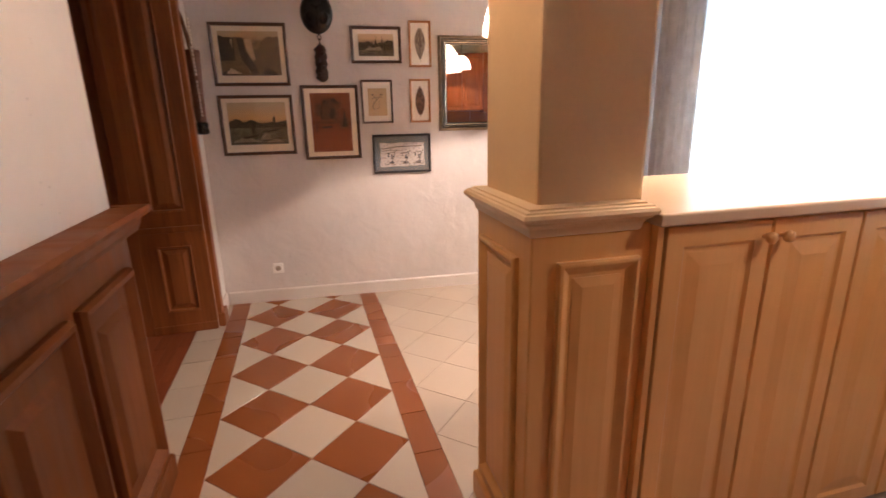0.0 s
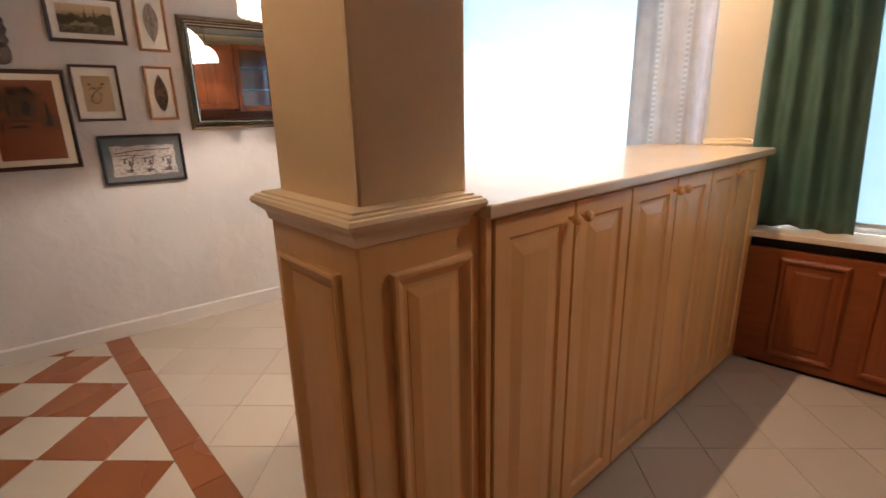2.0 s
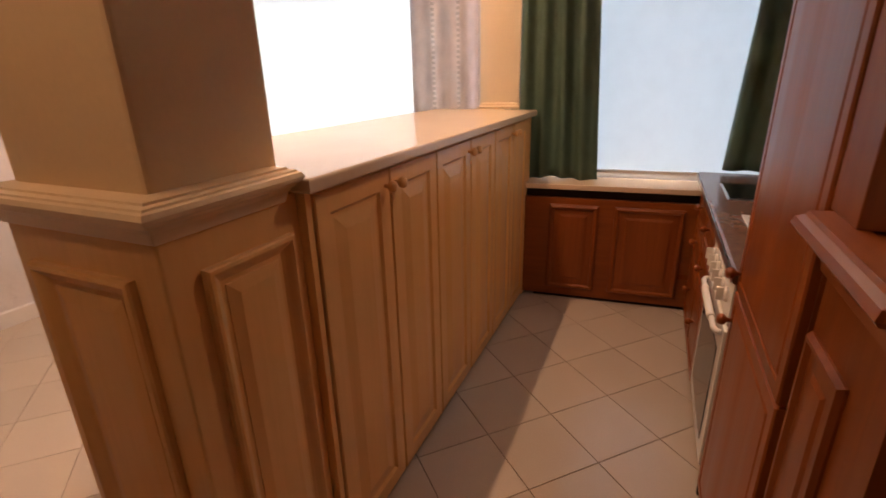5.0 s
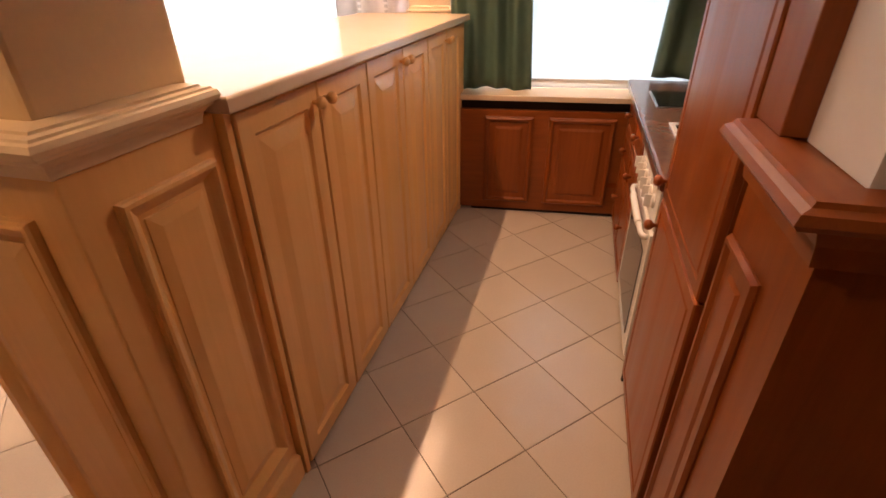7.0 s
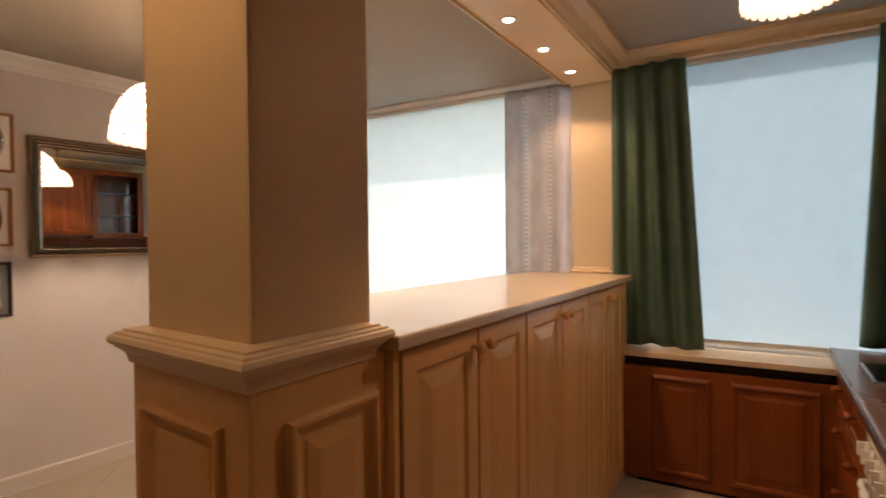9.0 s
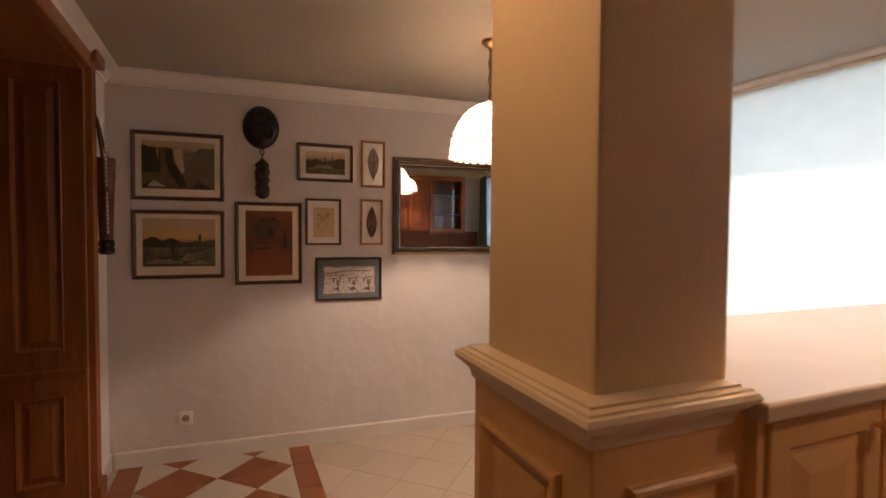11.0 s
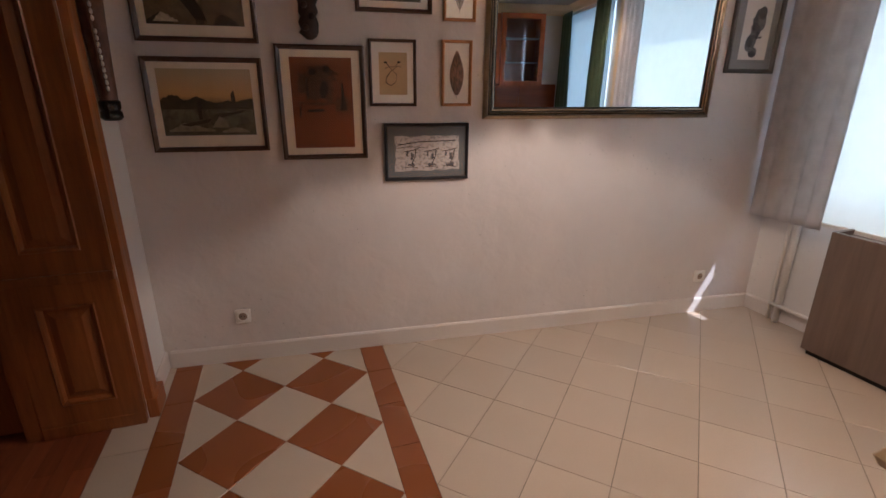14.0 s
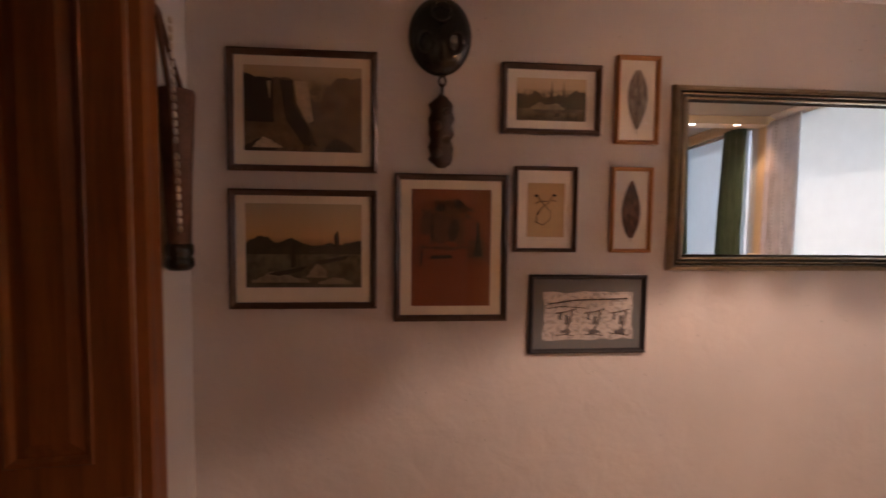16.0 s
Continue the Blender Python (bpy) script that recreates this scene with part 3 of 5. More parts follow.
CT = 1.155
column = thing("column", BAR, "cream square column on a panelled pale wooden pedestal", "column", kind="structure")
PX, PY, PB = -0.015, 0.03, 0.443     # pedestal: west face, kitchen face, dining face
part("pedestal", boxed(PX, 0.330, PY, PB, 0, 1.125, 0.006), BLONDE, column)
PFR = [(0, 0.0), (0, 0.012), (0.004, 0.017), (0.011, 0.018), (0.017, 0.014), (0.028, 0.005), (0.036, 0.0)]
PINNER = [(0.0, 0.0), (0.0, 0.002), (0.026, 0.008), (0.03, 0.008)]
for m, x0, x1 in ((at(0, PY), 0.057, 0.293), (at(PX, PB, 0, -90), 0.055, 0.341), (at(0.330, PB, 0, 180), 0.05, 0.30)):
    part("panel_moulding", frame_ring(bmesh.new(), x0, x1, 0.17, 1.039, PFR), BLONDE, column, m=m)
    part("raised_panel", ring_panel(bmesh.new(), x0 + 0.046, x1 - 0.046, 0.216, 0.993, PINNER), BLONDE, column, m=m)
PLINTH = [(0.0, 0.0), (0.014, 0.0), (0.014, 0.085), (0.010, 0.095), (0.004, 0.100), (0.0, 0.105)]
part("plinth", square_cap(bmesh.new(), PLINTH, PX, 0.314, PY, PB), BLONDE, column)
CAPC = [(0.0, 1.108), (0.005, 1.111), (0.007, 1.121), (0.010, 1.131), (0.017, 1.139), (0.024, 1.144), (0.026, 1.149), (0.033, 1.152), (0.037, 1.161), (0.033, 1.170), (0.027, 1.1725), (0.0255, 1.1765), (0.013, 1.1785), (0.012, 1.183), (-0.02, 1.186)]
part("cap_moulding", square_cap(bmesh.new(), CAPC, PX, 0.286, PY, PB), CREAM_TRIM, column)
part("shaft", boxed(0.007, 0.309, 0.052, 0.421, 1.178, 2.342, 0.010), CREAM, column)

bm = bmesh.new()
box(bm, -1.4, 2.66, 0.10, 0.375, 2.343, DH - 0.003)
box(bm, -1.4, 2.66, 0.10, 0.235, DH - 0.003, H - 0.003)
setting("beam", bm, CREAM_TRIM, "cream soffit beam with downlights over the counter", "beam", BAR)
setting("crown_moulding", moulding(bmesh.new(), CROWN, (2.62, 0.10, H), (-1.4, 0.10, H)), CREAM_TRIM, "cream crown moulding along the kitchen side of the beam", "crown moulding", BAR)
setting("crown_moulding", moulding(bmesh.new(), [(0, 0), (0, -0.07), (0.006, -0.07), (0.006, 0)], (-1.4, 0.375, DH - 0.003), (2.50, 0.375, DH - 0.003)), CREAM_TRIM, "flat cream fascia along the dining side of the beam", "crown moulding", BAR)

DOOR = [(0, 0), (0, 0.016), (0.003, 0.02), (0.055, 0.02), (0.064, 0.012), (0.074, 0.012), (0.115, 0.019), (0.12, 0.019)]


def knob(parent, x, z, y=0.0, material=None, r=0.017):
    prof = [(0.006, 0.0), (0.006, -0.008), (0.008, -0.012), (r * 0.9, -0.018), (r, -0.025), (r * 0.92, -0.032), (r * 0.6, -0.037), (0.002, -0.038)]
    return part("knob", lathe(bmesh.new(), prof, (x, y, z), "Y", 14), material or BLONDE, parent)


def door_unit(m, x0, x1, z0, z1, depth, material, label, split=None, toe=0.0, knobs="middle", group="", knob_z=None, name="cabinet"):
    """A cabinet with one or two raised-panel doors that look along local -y."""
    c = thing(name, m, label, "cabinet", group)
    part("body", boxed(x0 + 0.001, x1 - 0.001, 0.001, depth, z0, z1), material, c)
    if toe:
        # Shaded gap under the doors, drawn as a near-black strip.
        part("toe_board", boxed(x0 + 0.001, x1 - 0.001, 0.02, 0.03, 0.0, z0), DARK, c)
    cuts = [x0] + ([split] if split else []) + [x1]
    for k, (a, b) in enumerate(zip(cuts, cuts[1:])):
        d = part("door", ring_panel(bmesh.new(), a + 0.004, b - 0.004, z0 + 0.005, z1 - 0.006, DOOR), material, c)
        kz = knob_z if knob_z is not None else z1 - 0.075
        kx = (b - 0.03 if k == 0 else a + 0.03) if split else (b - 0.03 if knobs == "right" else a + 0.03)
        knob(d, kx, kz, -0.02, material)
    return c


EDGES = [0.352, 0.70, 1.03, 1.375, 1.705, 2.025, 2.335]
for k in range(3):
    door_unit(BAR @ at(0, 0.022), EDGES[2 * k], EDGES[2 * k + 2], 0.022, CT - 0.037, 0.37, BLONDE,
              "pale wooden counter cabinet with two tall raised-panel doors", EDGES[2 * k + 1], 0.03, group="counter cabinets", knob_z=1.066)
tagged(part("filler_post", boxed(0.331, 0.351, 0.008, 0.40, 0, CT - 0.036, 0.002), BLONDE, None, "", BAR), "pale wooden filler strip beside the column", "filler")
tagged(part("filler_post", boxed(2.336, 2.43, 0.008, 0.40, 0, CT - 0.036, 0.002), BLONDE, None, "", BAR), "pale wooden filler strip at the end of the counter", "filler")
tagged(part("counter_back_panel", boxed(0.34, 2.52, 0.402, 0.42, 0, CT - 0.036, 0.002), BLONDE, None, "", BAR), "pale wooden back panel of the counter", "panel")


def top_slab(bm, x0, x1, y0, y1, z0, z1, r=0.012):
    prof = [(y0 + r, z0), (y0 + r * 0.3, z0 + r * 0.3), (y0, z0 + r), (y0, z1 - r), (y0 + r * 0.3, z1 - r * 0.3), (y0 + r, z1), (y1, z1), (y1, z0)]
    la, lb = [bm.verts.new((x0, y, z)) for y, z in prof], [bm.verts.new((x1, y, z)) for y, z in prof]
    n = len(prof)
    for i in range(n):
        bm.faces.new((la[i], la[(i + 1) % n], lb[(i + 1) % n], lb[i]))
    bm.faces.new(la[::-1])
    bm.faces.new(lb)
    return bm


def slab(outline, z0, z1, r):
    """A flat slab of any outline with its upper and lower edges rounded."""
    bm = bmesh.new()
    lo, hi = [bm.verts.new((x, y, z0)) for x, y in outline], [bm.verts.new((x, y, z1)) for x, y in outline]
    n = len(outline)
    caps = [bm.faces.new(lo[::-1]), bm.faces.new(hi)]
    for i in range(n):
        bm.faces.new((lo[i], lo[(i + 1) % n], hi[(i + 1) % n], hi[i]))
    bmesh.ops.bevel(bm, geom=list({e for f in caps for e in f.edges}), offset=r, segments=3, affect="EDGES", profile=0.5)
    return bm


corner = [(0.325 - 0.04 * math.sin(a), 0.615 + 0.04 * math.cos(a)) for a in (math.pi / 2 * k / 7 for k in range(8))]
bm = slab([(0.318, -0.020), (2.45, -0.020), (2.45, 0.20), (2.54, 0.20), (2.54, 0.655)] + corner + [(0.285, 0.482), (0.318, 0.482)], CT - 0.035, CT, 0.008)
tagged(part("bar_worktop", bm, COUNTER_TOP, None, "", BAR), "cream laminate counter top reaching from the column to the window wall", "countertop")
tagged(part("pier_foot_moulding", square_cap(bmesh.new(), [(0, CT + 0.001), (0.03, CT + 0.001), (0.03, CT + 0.012), (0.015, CT + 0.02), (0.012, CT + 0.03), (0, CT + 0.035)], -0.05, -0.013, -0.61, -0.40), CREAM_TRIM, None, "", EAST), "cream foot moulding of the wall strip on the counter", "moulding")


def downlight(m):
    d = thing("downlight", m, "small recessed halogen downlight, lit; the two over the hall are added", "downlight", "downlights in the beam")
    part("ring", lathe(bmesh.new(), [(0.030, 0.0), (0.042, 0.0), (0.042, -0.004), (0.036, -0.007), (0.030, -0.004)], seg=20), TRIM, d)
    part("bulb", lathe(bmesh.new(), [(0.029, 0.0), (0.029, -0.002), (0.02, -0.005), (0.002, -0.006)], seg=16), BULB, d, "glowing frosted bulb")
    return d


BULB = plain("lit_bulb", (1.0, 0.82, 0.6), 0.4, vary=0.0, bump=0.0, emit=30.0)
# The two at negative x are additions on the unseen run of beam.
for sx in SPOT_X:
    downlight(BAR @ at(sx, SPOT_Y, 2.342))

# ---- kitchen: radiator cover, sill, units ----
RC = EAST @ at(-0.245, 0, 0) @ pose(0, 0, 0, 0, 0, -90)   # looks along -x of the window wall; local x = -(along wall)
cover = thing("radiator_cover", RC, "cherry wood radiator cover with two panels under the window sill", "radiator cover")
part("body", boxed(0.70, 1.74, 0.0, 0.24, 0.022, 0.652, 0.004), CHERRY_X, cover)
# Shade beneath the cover put into a near-black strip.
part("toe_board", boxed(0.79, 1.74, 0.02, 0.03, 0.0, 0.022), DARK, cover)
CPAN = [(0, 0), (0, 0.012), (0.012, 0.022), (0.022, 0.02), (0.03, 0.008), (0.06, 0.008), (0.075, 0.014), (0.08, 0.014)]
for a, b in ((0.868, 1.152), (1.242, 1.62)):
    part("panel", ring_panel(bmesh.new(), a, b, 0.075, 0.615, CPAN), CHERRY, cover)
sill = setting("window_sill", boxed(0.70, 1.75, -0.02, 0.245, 0.706, 0.738, 0.006), COUNTER_TOP, "pale window sill above the radiator cover", "window sill", RC)
# The sill's shadow is painted as a near-black strip.
tagged(part("sill_front", boxed(0.70, 1.75, 0.03, 0.05, 0.652, 0.705), DARK, None, "", RC), "near-black strip holding the shade below the window sill", "recess", "", "structure")

WT = 0.81
tall = thing("tall_cabinet", KIT, "tall cherry wood cabinet with an upper and a lower door", "tall cabinet")
part("body", boxed(0.0, 0.57, 0.0, 0.55, 0.0, 2.20), CHERRY, tall)
TDOOR = [(0, 0), (0, 0.014), (0.003, 0.018), (0.030, 0.0185), (0.034, 0.0155), (0.040, 0.0155), (0.046, 0.018), (0.05, 0.018)]
for z0, z1, kz in ((0.06, 0.762, 0.678), (0.770, 1.66, 0.822), (1.668, 2.19, None)):
    d = part("door", ring_panel(bmesh.new(), 0.004, 0.566, z0, z1, TDOOR), CHERRY, tall)
    if kz:
        knob(d, 0.03, kz, -0.018, CHERRY, 0.017)
# Dark gap beside the oven: its shade is a near-black strip.
part("gap_seal", boxed(-0.014, -0.001, -0.012, 0.4, 0.0, WT - 0.04), DARK, tall)
part("edge_strip", boxed(-0.012, -0.001, 0.0, 0.55, WT + 0.002, 2.20, 0.002), plain("pale_edge_strip", (0.62, 0.58, 0.54), 0.4), tall)
tagged(part("filler_post", boxed(0.572, 0.692, -0.014, 0.5, 1.147, 2.20, 0.003), CHERRY, None, "", KIT), "cherry wood filler beside the tall cabinet", "filler")


def oven(m, x0, x1):
    o = thing("oven", m, "white built-in oven with dark glass door and a row of switches", "oven")
    part("body", boxed(x0 + 0.005, x1 - 0.005, 0.0, 0.5, 0.08, WT - 0.04), WHITE_ENAMEL, o)
    d = part("oven_door", boxed(x0 + 0.01, x1 - 0.01, -0.020, -0.002, 0.10, 0.61, 0.006), WHITE_ENAMEL, o)
    part("door_glass", boxed(x0 + 0.07, x1 - 0.07, -0.023, -0.019, 0.16, 0.52), BLACK_GLASS, d)
    bm = tube(bmesh.new(), [(x0 + 0.05, -0.020, 0.585), (x0 + 0.058, -0.034, 0.585), (x0 + 0.08, -0.040, 0.585), (x1 - 0.08, -0.040, 0.585), (x1 - 0.058, -0.034, 0.585), (x1 - 0.05, -0.020, 0.585)], 0.009)
    tube(bm, [(x0 + 0.15, -0.040, 0.585), (x0 + 0.17, -0.042, 0.585), (x1 - 0.17, -0.042, 0.585), (x1 - 0.15, -0.040, 0.585)], 0.013)
    part("door_handle", bm, WHITE_PLASTIC, d)
    part("control_panel", boxed(x0 + 0.01, x1 - 0.01, -0.016, -0.001, 0.625, WT - 0.045, 0.003), WHITE_ENAMEL, o)
    for k in range(6):
        bm = lathe(bmesh.new(), [(0.024, -0.016), (0.024, -0.022), (0.02, -0.026), (0.004, -0.027)], (x0 + 0.07 + 0.078 * k, 0, 0.695), "Y", 16)
        box(bm, x0 + 0.0665 + 0.078 * k, x0 + 0.0735 + 0.078 * k, -0.048, -0.025, 0.673, 0.717, 0.002)
        part("switch_knob", bm, WHITE_PLASTIC, o)
    return o


oven(KIT, -0.58, -0.02)
drawers = thing("drawer_cabinet", KIT, "cherry wood base cabinet with drawers and small wooden knobs", "cabinet")
part("body", boxed(-1.36, -0.585, 0.0, 0.52, 0.06, WT - 0.04), CHERRY, drawers)
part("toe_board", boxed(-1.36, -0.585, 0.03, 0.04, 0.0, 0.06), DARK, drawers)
for cx0, cx1 in ((-0.97, -0.59), (-1.355, -0.975)):
    for z0, z1 in ((0.07, 0.40), (0.405, 0.59), (0.595, 0.765)):
        d = part("drawer", ring_panel(bmesh.new(), cx0, cx1, z0, z1, [(0, 0), (0, 0.014), (0.003, 0.018), (0.03, 0.018), (0.036, 0.012), (0.045, 0.012), (0.06, 0.017), (0.065, 0.017)]), CHERRY_X, drawers)
        knob(d, (cx0 + cx1) / 2, (z0 + z1) / 2 + 0.03, -0.018, CHERRY, 0.015)
bm = top_slab(bmesh.new(), -1.60, -0.001, -0.03, 0.555, WT - 0.035, WT)
tagged(part("worktop", bm, WORKTOP, None, "", KIT), "brown laminate kitchen worktop with a pale front edge", "worktop")
tagged(part("worktop_edge", boxed(-1.60, -0.001, -0.034, -0.0305, WT - 0.03, WT - 0.004), STEEL, None, "", KIT), "pale metal edge strip of the worktop", "edge strip")
hob = thing("hob", KIT @ at(0, 0, WT), "black glass hob with a thin steel rim", "hob")
part("rim", boxed(-1.27, -0.93, 0.05, 0.53, 0.0, 0.006, 0.002), STEEL, hob)
part("glass_plate", boxed(-1.262, -0.938, 0.058, 0.522, 0.006, 0.010), BLACK_GLASS, hob)
sink = thing("sink", KIT @ at(0, 0, WT), "dark kitchen sink with a white rim in the worktop", "sink")
bm = bmesh.new()
for q in ((-0.66, -0.64, 0.07, 0.46), (-0.32, -0.30, 0.07, 0.46), (-0.64, -0.32, 0.07, 0.09), (-0.64, -0.32, 0.44, 0.46)):
    box(bm, *q, 0.0, 0.008, 0.002)
part("rim", bm, WHITE_ENAMEL, sink)
part("bowl", boxed(-0.64, -0.32, 0.09, 0.44, 0.0005, 0.002), BLACK_GLASS, sink)


SHELF_GLASS = plain("pale_shelf_board", (0.30, 0.29, 0.27), 0.3, vary=0.06)


def glass_cabinet(m, x0, x1, z0, z1):
    c = thing("wall_cabinet", m, "cherry wood wall cabinet with a glazed door and two shelves", "cabinet", "wall cabinets")
    bm = bmesh.new()
    for q in ((x0, x0 + 0.02, 0.0, 0.3, z0, z1), (x1 - 0.02, x1, 0.0, 0.3, z0, z1), (x0 + 0.02, x1 - 0.02, 0.0, 0.3, z0, z0 + 0.02), (x0 + 0.02, x1 - 0.02, 0.0, 0.3, z1 - 0.02, z1), (x0 + 0.02, x1 - 0.02, 0.29, 0.3, z0 + 0.02, z1 - 0.02)):
        box(bm, *q)
    part("body", bm, CHERRY, c)
    d = part("door", frame_ring(bmesh.new(), x0 + 0.003, x1 - 0.003, z0 + 0.003, z1 - 0.003, [(0, 0), (0, 0.02), (0.06, 0.02), (0.066, 0.014), (0.066, 0)]), CHERRY, c)
    part("pane", boxed(x0 + 0.06, x1 - 0.06, -0.008, -0.004, z0 + 0.06, z1 - 0.06), GLASS, d)
    for k in (1, 2):
        part("shelf", boxed(x0 + 0.022, x1 - 0.022, 0.03, 0.288, z0 + (z1 - z0) * k / 3, z0 + (z1 - z0) * k / 3 + 0.008), SHELF_GLASS, c)
    return c


splash = thing("backsplash", KIT, "dark cherry wood backsplash panels behind the worktop", "backsplash")
for k in range(3):
    part("panel", boxed(-1.60 + 0.535 * k, -1.068 + 0.535 * k, 0.540, 0.557, WT + 0.001, 1.478, 0.002), CHERRY_X, splash)
UP = KIT @ at(0, 0.255, 0)
glass_cabinet(UP, -1.28, -0.69, 1.45, 2.34)
for a, b in ((-0.685, -0.01),):
    door_unit(UP, a, b, 1.48, 2.33, 0.30, CHERRY, "cherry wood wall cabinet with two doors", (a + b) / 2, knob_z=1.56, group="wall cabinets", name="wall_cabinet")
setting("crown_moulding", moulding(bmesh.new(), CROWN, (0.8, 0.56, H), (-1.9, 0.56, H), 0, 0), CREAM_TRIM, "cream crown moulding over the kitchen units", "crown moulding", KIT)


# ---- curtains and blinds ----
def drape(name, m, s0, s1, z0, z1, folds, depth, material, label, s1b=None, s0b=None, seed=1, hem=0.0):
    """A hanging cloth along local y from s0 to s1 at the top and s0b to s1b at the foot; folds run in local x."""
    rnd = random.Random(seed)
    nx, nz = folds * 8, 26
    s0b, s1b = s0 if s0b is None else s0b, s1 if s1b is None else s1b
    ph = [rnd.uniform(-0.5, 0.5) for _ in range(folds + 2)]
    amp = [rnd.uniform(0.6, 1.25) for _ in range(folds + 2)]
    bm = bmesh.new()
    sheets = []
    for off in (0.0, 0.0035):
        grid = []
        for j in range(nz + 1):
            f = j / nz
            z = z1 + (z0 - z1) * f
            row = []
            for i in range(nx + 1):
                u = i / nx
                a, b = s0 + (s0b - s0) * f, s1 + (s1b - s1) * f
                k = min(folds, int(u * folds))
                d = depth * (0.55 + 0.45 * f) * amp[k] * math.sin(2 * math.pi * (u * folds) + ph[k] * f * 1.5)
                d += 0.25 * depth * math.sin(5.0 * u + 3.1 * f + seed)
                row.append(bm.verts.new((d - off, a + (b - a) * u, z + hem * math.sin(9 * u + seed) * f)))
            grid.append(row)
        sheets.append(grid)
        for p, q in zip(grid, grid[1:]):
            for i in range(nx):
                fc = bm.faces.new((p[i], p[i + 1], q[i + 1], q[i]))
                fc.smooth = True
    a, b = sheets
    for j in range(nz):
        for i in (0, nx):
            bm.faces.new((a[j][i], a[j + 1][i], b[j + 1][i], b[j][i]))
    for i in range(nx):
        for j in (0, nz):
            bm.faces.new((a[j][i], a[j][i + 1], b[j][i + 1], b[j][i]))
    return tagged(part(name, bm, material, None, "", m), label, "curtain")


drape("curtain", EAST @ at(-0.115, 0), -1.035, -0.64, 0.745, 2.372, 4, 0.030, GREEN_CLOTH, "dark green satin curtain hanging in folds at the kitchen window", s0b=-1.125, s1b=-0.645, seed=3, hem=0.008)
drape("curtain", EAST @ at(-0.115, 0), -2.52, -1.86, 0.825, 2.372, 5, 0.03, GREEN_CLOTH, "dark green satin curtain hanging behind the worktop", s1b=-1.79, seed=5)
drape("sheer_curtain", EAST @ at(-0.075, 0), -0.385, 0.055, 0.70, 2.345, 4, 0.008, SHEER, "grey sheer curtain gathered beside the roller blind", seed=8)
drape("sheer_curtain", EAST @ at(-0.075, 0), 1.455, 1.885, 0.69, 2.345, 5, 0.012, SHEER_PLAIN, "grey sheer curtain gathered in the corner", seed=11)


def blind(m, s0, s1, z0, z1, fabric, label):
    b = thing("roller_blind", m, label, "blind", "roller blinds")
    part("fabric", boxed(-0.002, 0.0, s0, s1, z0, z1), fabric, b)
    part("bottom_bar", boxed(-0.009, 0.007, s0, s1, z0 - 0.012, z0 + 0.012, 0.003), TRIM, b)
    part("tube", tube(bmesh.new(), [(0.0, s0, z1 + 0.015), (0.0, s1, z1 + 0.015)], 0.02), TRIM, b)
    return b


blind(EAST @ at(-0.035, 0), -0.30, 1.80, 0.72, 2.345, BLIND, "white translucent roller blind pulled down, dazzling with daylight")
blind(EAST @ at(-0.035, 0), -2.25, -0.72, 0.783, 2.345, BLIND_BLUE, "pale blue roller blind pulled down over the kitchen window")


# ---- pendant lamps ----
def shell_mat():
    m, nt, b = nodes_of("capiz_shell")
    info = nt.nodes.new("ShaderNodeObjectInfo")
    col = ramp(nt, info.outputs["Random"], [(0.0, (0.90, 0.83, 0.73)), (1.0, (0.97, 0.92, 0.85))])
    tr = nt.nodes.new("ShaderNodeBsdfTranslucent")
    nt.links.new(col, b.inputs["Base Color"])
    nt.links.new(col, tr.inputs[0])
    b.inputs["Roughness"].default_value = 0.3
    ms = nt.nodes.new("ShaderNodeMixShader")
    ms.inputs[0].default_value = 0.86
    nt.links.new(b.outputs[0], ms.inputs[1])
    nt.links.new(tr.outputs[0], ms.inputs[2])
    nt.links.new(ms.outputs[0], nt.nodes["Material Output"].inputs[0])
    return m


SHELL = shell_mat()


def shade_scales(r=0.21, h=0.29, rows=9):
    scales = []
    for j in range(rows):
        f = (j + 0.25) / rows                      # 0 at the rim, 1 at the crown
        ang = f * math.pi / 2 * 0.97
        n = max(6, int(26 * math.cos(ang * 0.94) + 3))
        for i in range(n):
            a = 2 * math.pi * (i + 0.5 * (j % 2)) / n
            half = math.pi / n * 1.10
            bm, pts = bmesh.new(), []
            span = 1.55 / rows
            for u, v in ((-1, 1.0), (-1, 0.35), (-0.86, 0.12), (-0.5, -0.06), (0, -0.13), (0.5, -0.06), (0.86, 0.12), (1, 0.35), (1, 1.0)):
                g = (f + (v - 0.3) * span) * math.pi / 2 * 0.97
                g = max(-0.06, min(g, math.pi / 2 * 0.99))
                rad, z = r * math.cos(g) * (1.0 + 0.02 * (1 - v)), h * math.sin(g)
                pts.append(bm.verts.new((rad * math.cos(a + u * half), rad * math.sin(a + u * half), z)))
            bm.faces.new(pts)
            scales.append(bm)
    return scales


